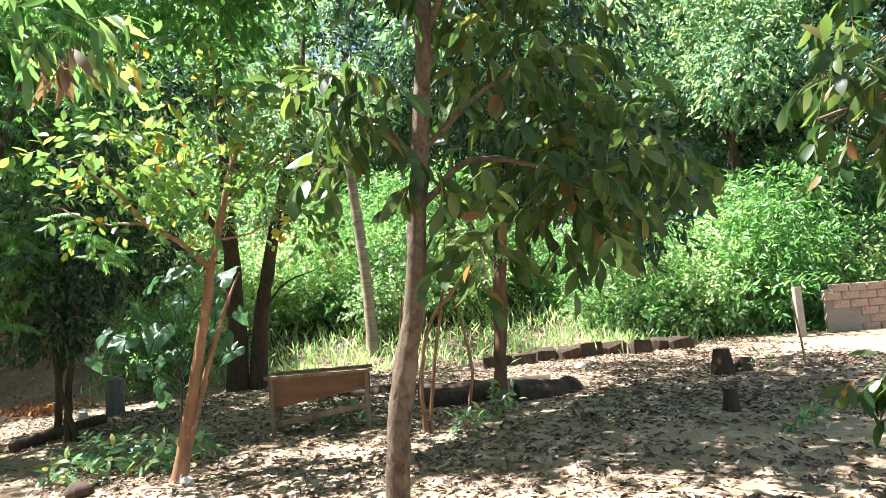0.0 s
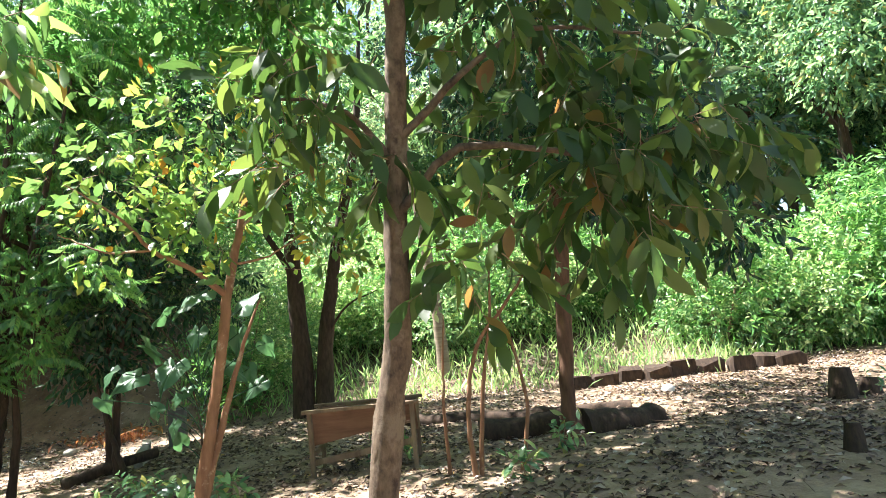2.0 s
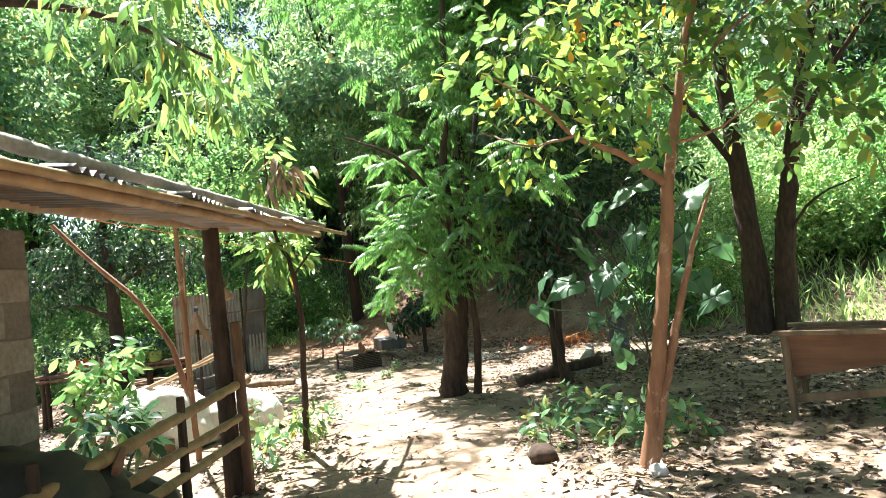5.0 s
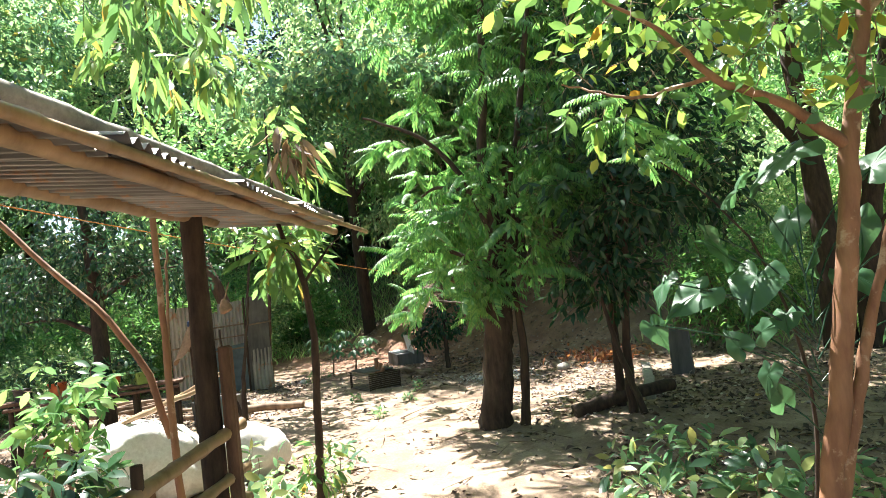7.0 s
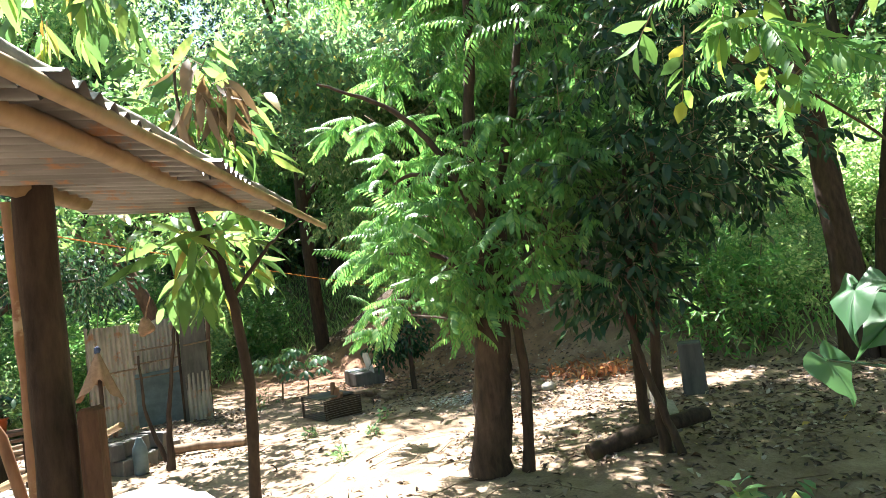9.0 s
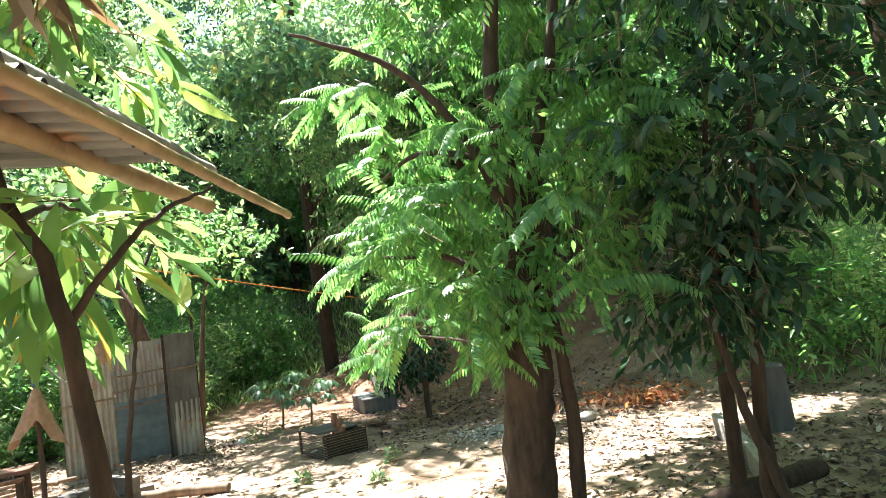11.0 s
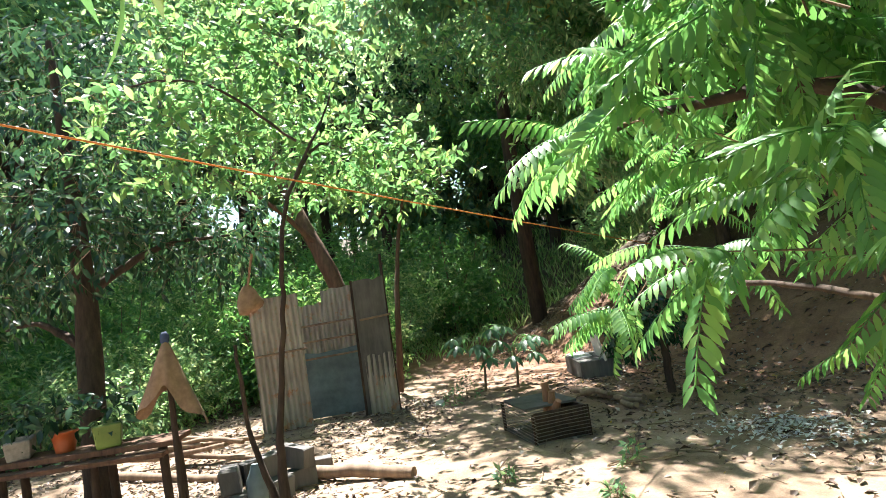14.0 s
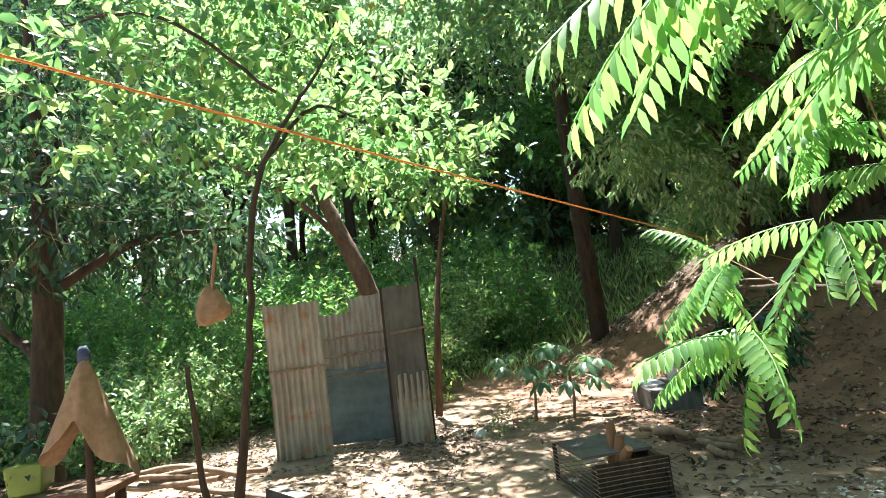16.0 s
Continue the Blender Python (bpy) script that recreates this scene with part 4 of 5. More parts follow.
places += [(7.5, 16.2), (9, 17.4), (10.8, 16.8), (12, 18.4), (6.2, 15.6), (4.6, 15.3), (11.5, 15.5), (-17.4, 8.6), (-18.4, 9.3), (-19.4, 10.6), (-16.6, 7.6), (-17.8, 7.4), (-20.2, 9.2), (-19, 6.5), (-17, 5.4), (-16, 3.6), (-14.8, 2.4)]
for k, (x, y) in enumerate(places):
    s, t = RNG.uniform(0.75, 1.3) * (1.0 + 0.09 * max(0.0, math.hypot(x + 5, y - 3) - 11.5)), RNG.uniform(0, 360)
    m = pose(x, y, gz(x, y) - 0.03, 0, 0, t)
    c = bprotos[k] if k < 3 else copy_thing(bprotos[int(RNG.integers(3))], m)
    c.matrix_basis = m
    c.scale = (s, s, s)
RNG = np.random.default_rng(51)

# ---- lean-to hut ----
ALONG, INWARD = np.array([-0.704, 0.71, 0.0]), np.array([-0.71, -0.704, 0.0])
EAVE = np.array([-2.0, 1.64, 1.93])


def eave(s, v, dz=0.0):
    """A place on the roof: s metres along its edge, v metres in from it."""
    return EAVE + ALONG * s + INWARD * v + np.array([0, 0, 0.027 * s + 0.17 * v + dz])


def bamboo(a, b, r, name="bamboo", parent=None, mat=None, label="", sag=0.0):
    """A bamboo pole with swollen nodes."""
    a, b = np.array(a, float), np.array(b, float)
    n = np.linalg.norm(b - a)
    ts, rs = [], []
    for k in range(int(n / 0.28) + 2):
        t0 = min(k * 0.28 / n, 1.0)
        for d, f in ((0.0, 1.1), (0.02, 0.98), (0.15, 0.95)):
            t = t0 + d / n
            if t <= 1:
                ts.append(t)
                rs.append(r * f)
    ts, rs = np.array(ts + [1.0]), np.array(rs + [r])
    keep = np.concatenate([[True], np.diff(ts) > 1e-4])
    ts, rs = ts[keep], rs[keep]
    q = a + (b - a) * ts[:, None]
    q[:, 2] -= sag * np.sin(np.pi * ts)
    q += RNG.normal(0, r * 0.04, q.shape)
    return part(name, tube(q, rs, 9, 0.02), mat or M_BAMBOO, parent, label, True)


def corrugated(width, height, pitch=0.076, depth=0.011, rows=4, ragged=0.0, warp=0.01):
    """A sheet of corrugated iron: width along x, height along z, with real thickness."""
    n = int(width / pitch * 8) + 1
    x = np.linspace(0, width, n)
    z = np.linspace(0, height, rows)
    gx, gz_ = np.meshgrid(x, z, indexing="ij")
    y = depth * np.sin(2 * np.pi * gx / pitch) + warp * np.sin(gx * 3.1 + 1) * np.sin(gz_ * 2.3)
    gz_ = gz_ + ragged * np.interp(gx, np.linspace(0, width, 7), RNG.uniform(-1, 1, 7)) * (gz_ / height)
    v = np.stack([gx, y, gz_], -1).reshape(-1, 3)
    i, j = np.meshgrid(np.arange(n - 1), np.arange(rows - 1), indexing="ij")
    f = np.stack([i * rows + j, (i + 1) * rows + j, (i + 1) * rows + j + 1, i * rows + j + 1], -1).reshape(-1, 4)
    g = Geo().add(v, f).add(v + [0, 0.0015, 0], f[:, ::-1])
    return g


def build_hut():
    hut = thing("lean_to_roof", (0, 0, 0), "lean-to of corrugated metal sheets on bamboo poles and a dark post", "lean-to")
    m = Matrix(((ALONG[0], -INWARD[1] * 0 + 0.0, INWARD[0], 0), (ALONG[1], 0.0, INWARD[1], 0), (0.027, 1.0, 0.17, 0), (0, 0, 0, 1)))
    # steep rear sheets are added out of sight to keep the eave shaded
    steep = Matrix(((ALONG[0], 0.0, INWARD[0] * 0.9, 0), (ALONG[1], 0.0, INWARD[1] * 0.9, 0), (0.027, 1.0, 0.44, 0), (0, 0, 0, 1)))
    for k in range(6):
        for turn, v, size, lift in ((m, -0.03, 0.8, 0.03), (steep, 0.74, 1.7, 0.05)):
            ob = part("roof_sheet", corrugated(0.9, size, 0.062, 0.013, 5, 0.0, 0.006), M_ZINC, hut, smooth=True)
            mm = turn.copy()
            mm.translation = Vector(eave(-1.0 + 0.85 * k, v, lift + 0.004 * (k % 2)))
            ob.matrix_basis = mm
    bamboo(eave(-0.7, 0.05, -0.03), eave(4.85, 0.17, -0.03), 0.028, "rafter", hut)
    bamboo(eave(-0.7, 0.0, -0.008), eave(5.4, 0.0, 0.01), 0.018, "rafter", hut)
    bamboo(eave(-0.7, 0.72, -0.06), eave(3.78, 0.7, -0.05), 0.043, "beam", hut)
    for s in (1.0, 2.6, 4.15):
        bamboo(eave(s, 0.2, -0.012), eave(s - 0.1, 0.74, -0.012), 0.016, "cross_pole", hut)
    # a pole stands in for the pale edge of an upper sheet
    bamboo(eave(-0.7, 0.16, 0.1), eave(4.6, 0.06, 0.05), 0.028, "upper_roof_edge", hut, M_BLOCK, label="pale upper edge of the roof, made as a pole")
    part("post", tube(bend([(-4.93, 3.62, -0.05), (-4.93, 3.62, 1.0), (-4.93, 3.61, 2.2)], 12), np.linspace(0.075, 0.06, 12), 10, 0.07), M_BARK_DARK, hut, "dark round wooden post", True)
    part("post_cap", tube([eave(3.3, 0.6, 0.02), eave(3.5, 0.68, 0.03), eave(3.72, 0.72, 0.02)], [0.05, 0.06, 0.045], 9, 0.1), M_BARK_DARK, hut, smooth=True)
    part("side_board", box((0.085, 0.06, 1.34), (-4.85, 3.71, 0.65), 0.012, 0.006, Matrix.Rotation(radians(-40), 4, "Z")), M_BARK_BROWN, hut)
    # rails of the fence under the eave
    fence = thing("bamboo_rail_fence", (-4.9, 3.75, 0), "low fence of three slanting bamboo rails under the eave", "fence")
    o = np.array([-4.9, 3.75, 0])
    for a, b, r in (((-5.0, 3.83, 0.84), (-2.7, 1.5, 0.72), 0.035), ((-5.02, 3.85, 0.58), (-2.9, 1.72, 0.6), 0.03), ((-5.0, 3.83, 0.41), (-3.0, 1.82, 0.47), 0.032)):
        bamboo(np.array(a) - o, np.array(b) - o, r, "rail", fence)
    for x, y, h in ((-4.2, 3.02, 0.92), (-3.3, 2.1, 0.9)):
        part("stake", tube(np.array([(x, y, -0.05), (x, y, h / 2), (x + 0.01, y, h)]) - o, [0.03, 0.028, 0.026], 8, 0.08), M_BARK_DARK, fence, smooth=True)
    # block wall that closes the hut
    wall = tagged(part("wall_hut", box((2.6, 0.13, 2.05), (1.3, 0, 1.0), 0.004), M_MORTAR), "unplastered grey concrete block wall", "wall", kind="structure")
    wall.matrix_basis = pose(-4.55, 2.28, 0.0, 0, 0, -47)
    me = bpy.data.meshes.new("block")
    b = box((0.385, 0.155, 0.188), (0, 0, 0), 0.006, 0.002)
    b.to_mesh(me)
    b.free()
    me.materials.append(M_BLOCK)
    for row in range(10):
        for c in range(6):
            ob = new("block", me)
            ob.parent = wall
            ob.location = (0.2 + 0.4 * c + (0.2 if row % 2 else 0) - 0.0, 0, 0.1 + 0.2 * row)
    return hut


build_hut()


def sack(at, size, turn, label, seed):
    bm = boulder(1.0, size, 0.22, 4, seed)
    for v in bm.verts:
        v.co.z = max(v.co.z, -size[2] * 0.55)
        for f, amount in ((4.5, 0.045), (13, 0.016)):
            v.co += Vector((noise.noise(v.co * f), noise.noise(v.co * f + Vector((5, 1, 2))), noise.noise(v.co * f + Vector((1, 7, 2))))) * amount
    ob = part("sack", bm, M_SACK, None, "", True)
    ob.matrix_basis = pose(at[0], at[1], at[2] + size[2] * 0.55, 0, 0, turn)
    return tagged(ob, label, "sack", "sacks by the post")


sack((-7.45, 3.95, gz(-7.4, 4)), (0.6, 0.42, 0.42), 30, "bulging white woven sack on the dirt", 1.0)
sack((-7.1, 4.62, gz(-7.1, 4.6)), (0.48, 0.36, 0.34), 70, "white sack slumped beside another sack", 4.0)
tagged(part("cardboard_piece", box((0.3, 0.22, 0.16), (0, 0, 0), 0.01, 0.02), M_CLOTH), "crumpled tan cardboard box on the dirt", "box").matrix_basis = pose(-7.05, 3.72, gz(-7, 3.7) + 0.08, 4, 3, 25)

for q, r, lab in (([(-6.29, 3.87, -0.05), (-6.28, 3.85, 0.6), (-6.25, 3.83, 1.4), (-6.2, 3.8, 2.3)], 0.03, "thin brown upright pole under the roof"),
                  ([(-6.32, 3.84, 0.62), (-6.4, 3.7, 1.2), (-6.6, 3.46, 1.66), (-6.85, 3.2, 2.03), (-7.05, 2.95, 2.4)], 0.028, "crooked brown branch leaning on a pole"),
                  ([(-8.05, 3.74, 0.5), (-7.43, 4.2, 0.75), (-6.8, 4.45, 0.98)], 0.03, "pale bamboo pole lying across the sacks"),
                  ([(-8.0, 3.55, 0.45), (-7.4, 4.0, 0.7), (-6.75, 4.3, 0.9)], 0.026, "pale bamboo pole lying across the sacks"),
                  ([(-6.28, 3.86, 1.15), (-6.5, 3.95, 1.6), (-6.7, 4.05, 2.1)], 0.014, "thin forked branch on a pole")):
    p = bend(q, 14, 0.004)
    tagged(part("pole", tube(p - p[0], np.linspace(r, r * 0.75, 14), 8, 0.05), M_BAMBOO if "bamboo" in lab else M_BARK_RED, None, "", True), lab, "pole").location = p[0]

tagged(part("leaning_plank", box((0.13, 0.03, 1.1), (0, 0, 0.5), 0.004, 0.003), M_BOARD), "reddish plank leaning against the block wall", "plank").matrix_basis = pose(-4.35, 2.55, 0.02, -25, 38, -40)
tagged(part("dark_basin", boulder(0.24, (1.2, 1.0, 0.75), 0.12, 3, 3.3), M_BLACK, None, "", True), "dark rounded basin on the ground by the wall", "basin").matrix_basis = pose(-4.9, 2.95, 0.15)
for x, y, s in ((-4.0, 2.05, 0.8), (-4.4, 2.5, 0.55), (-3.7, 1.9, 0.85), (-3.5, 2.3, 0.6)):
    tagged(part("dark_bundle", boulder(s * 0.8, (1.1, 1.0, 0.75), 0.3, 3, x), M_BLACK, None, "", True), "dark bundle piled under the eave", "bundle", "bundles by the wall").matrix_basis = pose(x, y, s * 0.45)

plant("broad_leaved_shrub", [[(-7.1, 3.3, -0.05, 0.02), (-7.1, 3.3, 0.6, 0.014), (-7.05, 3.25, 1.1, 0.006)]], [],
      [(LEAF["citrus"], blade(0.15, 0.062, 0.2, 0.3, 3, 0.55), [((-7.1, 3.3, 0.95), (0.45, 0.4, 0.35), 30), ((-6.7, 3.2, 0.55), (0.45, 0.4, 0.3), 26)], dict(reach=0.16, droop=0.1, per=5, hang=0.4))], M_TWIG, "bright broad-leaved shrub beside the hut", "shrub")
plant("broad_leaved_shrub", [[(-5.6, 2.9, -0.05, 0.014), (-5.6, 2.9, 0.4, 0.01), (-5.55, 2.95, 0.7, 0.005)]], [],
      [(LEAF["dark"], blade(0.17, 0.07, 0.2, 0.3, 2, 0.5), [((-5.6, 2.95, 0.55), (0.4, 0.35, 0.25), 26)], dict(reach=0.14, droop=0.1, per=5, hang=0.4))], M_TWIG, "low dark shrub growing under the eave", "shrub")


# ---- trough, logs and stones ----
def build_trough():
    t = thing("feed_trough", (-1.46, 7.17, 0.04), "weathered wooden feeding trough raised on legs", "trough", turn=6)
    ln = 1.05
    for y in (-0.235, 0.235):
        bm = bmesh.new()
        f = bm.faces.new([bm.verts.new(c) for c in ((-ln / 2, y, 0.7), (ln / 2, y, 0.7), (ln / 2, y * 0.75, 0.54), (-ln / 2, y * 0.6, 0.36))])
        ex = bmesh.ops.extrude_face_region(bm, geom=[f])
        bmesh.ops.translate(bm, vec=(0, 0.028 if y > 0 else -0.028, 0), verts=[v for v in ex["geom"] if isinstance(v, bmesh.types.BMVert)])
        bmesh.ops.recalc_face_normals(bm, faces=bm.faces)
        part("side_board", bm, M_BOARD, t)
    part("bottom_board", box((ln, 0.24, 0.028), (0, 0, 0.45), 0.004, 0.004, Matrix.Rotation(radians(-6.5), 4, "Y")), M_WOOD, t)
    for x in (-ln / 2 - 0.016, ln / 2 + 0.016):
        bm = bmesh.new()
        vs = [bm.verts.new(c) for c in ((x, -0.24, 0.7), (x, 0.24, 0.7), (x, 0.09, 0.42), (x, -0.09, 0.42))]
        f = bm.faces.new(vs)
        ex = bmesh.ops.extrude_face_region(bm, geom=[f])
        bmesh.ops.translate(bm, vec=(0.026 if x > 0 else -0.026, 0, 0), verts=[v for v in ex["geom"] if isinstance(v, bmesh.types.BMVert)])
        bmesh.ops.recalc_face_normals(bm, faces=bm.faces)
        part("end_board", bm, M_BOARD, t)
        for y in (-0.25, 0.25):
            part("leg", box((0.045, 0.045, 0.76), (x * 0.98, y, 0.34), 0.005, 0.006), M_WOOD, t)
        part("stretcher", box((0.035, 0.5, 0.05), (x * 0.93, 0, 0.3), 0.004, 0.004), M_WOOD, t)
    part("rim_rail", box((ln + 0.16, 0.05, 0.035), (0, -0.265, 0.72), 0.004, 0.004), M_WOOD, t, "pale worn rim rail")
    part("rim_rail", box((ln + 0.16, 0.05, 0.035), (0, 0.265, 0.72), 0.004, 0.004), M_WOOD, t)
    part("cross_brace", box((ln, 0.03, 0.06), (0, -0.23, 0.27), 0.004, 0.004, Matrix.Rotation(radians(-7), 4, "Y")), M_WOOD, t)


build_trough()


def log(a, b, r, mat, label, n=14, cat="log"):
    a, b = np.array(a, float), np.array(b, float)
    q = bend([a, (a + b) / 2 + RNG.normal(0, 0.03, 3), b], n, r * 0.05)
    ob = part("log", tube(q - a, r * np.linspace(1.05, 0.85, n) * RNG.uniform(0.92, 1.08, n), 10, 0.07), mat, None, "", True)
    ob.location = a
    return tagged(ob, label, cat)


log((-2.6, 10.2, 0.1), (1.6, 9.3, 0.14), 0.14, M_BARK_DARK, "long dark fallen log behind the trough", 26)
log((-0.35, 8.2, 0.18), (0.6, 8.35, 0.22), 0.17, M_BARK_DARK, "short brown log with a cut end")
log((0.85, 7.95, 0.2), (1.75, 8.4, 0.16), 0.19, M_BARK_DARK, "dark log lying beside a trunk")
log((-11.3, 6.05, -0.06), (-10.12, 7.03, -0.04), 0.065, M_WOOD, "pale bare log lying on the dirt", 20)
log((-13.6, 4.3, -0.07), (-11.35, 5.95, -0.07), 0.05, M_WOOD, "grey pole lying on the dirt by the bench", 20)
log((-5.2, 7.35, 0.1), (-4.55, 8.2, 0.26), 0.07, M_BARK_DARK, "dark log lying at the foot of the shrub")
for x, y, r, h, lab in ((4.0, 8.75, 0.13, 0.36, "dark weathered tree stump"), (4.33, 8.8, 0.11, 0.2, "low dark tree stump"), (2.9, 6.25, 0.07, 0.22, "small rotten stump in the dirt")):
    q = np.array([(0, 0, -0.08), (0.01, 0, h * 0.5), (0.02, 0.01, h)])
    tagged(part("stump", tube(q, [r * 1.3, r, r * 0.8], 11, 0.2), M_BARK_DARK, None, "", True), lab, "stump", "stumps").location = (x, y, gz(x, y))
for x, y, r, mat, lab in ((2.3, 10.3, 0.1, M_STONE, "pale round stone on the dirt"), (1.35, 8.2, 0.1, M_BLOCK, "grey rounded stone beside the log"), (-2.29, 5.3, 0.055, M_STONE, "white stone at the foot of the guava tree"), (-3.15, 5.2, 0.1, M_BARK_DARK, "brown stone in the dirt"), (-13.2, 8.75, 0.07, M_STONE, "white stone by the metal sheets"), (-7.6, 10.4, 0.1, M_BLOCK, "grey stone among dry leaves")):
    tagged(part("stone", boulder(r, (1.1, 1, 0.8), 0.3, 2, x), mat, None, "", True), lab, "stone", "stones").location = (x, y, gz(x, y) + r * 0.4)
for k in range(9):
    x, y = 1.0 + 0.5 * k + RNG.uniform(-0.1, 0.1), 12.2 + 0.06 * k + RNG.uniform(-0.15, 0.15)
    tagged(part("kerb_block", box((RNG.uniform(0.42, 0.6), 0.3, 0.36), (0, 0, RNG.uniform(0.02, 0.1)), 0.06, 0.05), M_BARK_DARK), "dark mossy concrete kerb block", "block", "kerb blocks").matrix_basis = pose(x, y, gz(x, y), 0, RNG.uniform(-4, 4), RNG.uniform(-8, 8))
tagged(part("short_post", box((0.25, 0.22, 0.62), (0, 0, 0.27), 0.015, 0.006), M_DARKBOARD), "short dark square post on the ground", "post").matrix_basis = pose(-5.3, 9.9, gz(-5.3, 9.9), 0, 0, 20)
for x, y, t in ((-5.0, 8.5, 58), (-5.32, 9.05, 60), (-5.65, 9.6, 62)):
    tagged(part("kerb_block", box((0.6, 0.11, 0.24), (0, 0, 0.06), 0.012, 0.008), M_BLOCK), "pale worn concrete kerb length", "block", "kerb round the shrub").matrix_basis = pose(x, y, gz(x, y), 0, 0, t + 60)
tagged(part("grey_post", box((0.16, 0.12, 1.15), (0, 0, 0.53), 0.01, 0.004), M_BLOCK), "grey concrete post beside the low wall", "post").matrix_basis = pose(7.95, 13.4, gz(7.95, 13.4))
bm = tube([(0, 0, -0.1), (-0.03, 0, 0.4), (-0.08, 0.02, 0.95)], [0.018, 0.016, 0.014], 7, 0.05)
tagged(part("bamboo_stick", bm, M_BAMBOO, None, "", True), "pale bamboo stick upright in the dirt", "stick").location = (5.3, 8.9, gz(5.3, 8.9))


fallen = thing("fallen_branch", (-0.08, 5.03, 0.07), "forked grey fallen branch among the dry leaves", "branch")
for q, r in (([(-0.08, 5.03, 0.07), (0.18, 5.55, 0.10), (0.60, 6.07, 0.12)], 0.03), ([(-0.08, 5.03, 0.07), (-0.31, 5.70, 0.10)], 0.018)):
    part("limb", tube(bend(np.array(q) - np.array(q[0]), 8, 0.006), np.linspace(r, r * 0.6, 8), 8, 0.12), M_BARK_BROWN, fallen, smooth=True).location = np.array(q[0]) - np.array((-0.08, 5.03, 0.07))


def build_block_wall():
    wall = tagged(part("wall_yard", box((3.4, 0.1, 1.0), (1.7, 0, 0.46), 0.003), M_MORTAR), "low broken wall of reddish blocks", "wall", kind="structure")
    wall.matrix_basis = pose(8.75, 13.75, gz(9, 13.8), 0, 0, -3)
    for row in range(6):
        for c in range(9):
            if row < 3 and c < 2 and RNG.random() < 0.6:
                continue
            b = part("block", box((0.38, 0.15, 0.172), (0, 0, 0), 0.012, 0.006), M_BRICK, wall)
            b.location = (0.19 + 0.395 * c + (0.18 if row % 2 else 0) - 0.02, RNG.uniform(-0.01, 0.01), 0.08 + 0.182 * row)


build_block_wall()

# ---- heart-leaved climber on the guava ----
def heart(length=0.3, width=0.27):
    """A broad heart-shaped blade with a notch, raised ribs and a drooping tip."""
    n = 28
    t = np.linspace(0, 2 * np.pi, n, endpoint=False)
    x = 16 * np.sin(t) ** 3 / 32 * width
    y = (5 - (13 * np.cos(t) - 5 * np.cos(2 * t) - 2 * np.cos(3 * t) - np.cos(4 * t))) / 22 * length
    outline = np.stack([x, y, np.zeros(n)], -1)
    rings = []
    for k, f in enumerate((0.33, 0.68, 1.0)):
        p = outline * [f, f, 1] + [0, 0.04 * (1 - f), 0]
        p[:, 2] = 0.02 * np.cos(t * 7) * f - 0.5 * (p[:, 1] / length) ** 2 * length * 0.7 + 0.3 * np.abs(p[:, 0]) - 0.9 * p[:, 0] ** 2 / width
        rings.append(p)
    v = np.vstack([[(0, 0.02, 0)], *rings])
    f = [(0, 1 + i, 1 + (i + 1) % n) for i in range(n)]
    for k in range(2):
        a, b = 1 + k * n, 1 + (k + 1) * n
        for i in range(n):
            j = (i + 1) % n
            f += [(a + i, b + i, b + j), (a + i, b + j, a + j)]
    return v, np.array(f)


def build_climber():
    c = thing("heart_leaved_climber", (-2.42, 5.5, 0.08), "climber with large heart-shaped leaves on the guava trunk", "climber")
    o = np.array([-2.42, 5.5, 0.08])
    spots = [(-2.68, 5.42, 1.5, 0.8), (-2.42, 5.6, 1.66, 0.9), (-2.2, 5.9, 1.62, 0.8), (-2.45, 5.45, 1.2, 0.7), (-2.1, 5.85, 1.3, 0.7), (-2.62, 5.3, 1.05, 0.6), (-2.55, 5.35, 1.82, 0.9), (-2.34, 5.56, 1.97, 1.0), (-2.53, 5.4, 1.4, 1.0), (-2.72, 5.2, 1.35, 0.9), (-2.11, 5.81, 1.83, 1.0), (-1.99, 5.97, 1.51, 0.9), (-2.04, 5.94, 1.16, 0.8), (-2.55, 5.41, 0.93, 0.7), (-2.33, 5.61, 1.49, 1.1), (-2.52, 5.46, 0.76, 0.7), (-2.23, 5.72, 1.35, 1.0), (-2.84, 5.07, 1.41, 0.6), (-2.7, 5.3, 1.62, 0.9), (-2.95, 5.1, 1.2, 0.5), (-2.6, 5.5, 1.1, 0.8)]
    tpl = heart()
    for k, (x, y, z, s) in enumerate(spots):
        g = Geo()
        d = np.array([[RNG.uniform(-1.0, 1.0), RNG.uniform(-1.0, 0.6), RNG.uniform(-1.0, -0.2) if k % 5 else 0.6]])
        scatter(g, tpl, np.array([[x, y, z]]) - o, d, np.array([[RNG.uniform(-0.9, 0.6), RNG.uniform(-1.2, -0.3), 0.6]]), np.array([s * RNG.uniform(0.65, 1.05)]))
        leaf = part("leaf", g, LEAF["taro"], c, smooth=True)
        q = bend([np.array([-2.35, 5.48, z * 0.75]) - o, np.array([(x - 2.35) / 2, (y + 5.48) / 2, z * 0.92]) - o, np.array([x, y, z]) - o], 6)
        part("stalk", tube(q, 0.0045, 5, cap=False), LEAF["dark"], leaf, smooth=True)


build_climber()


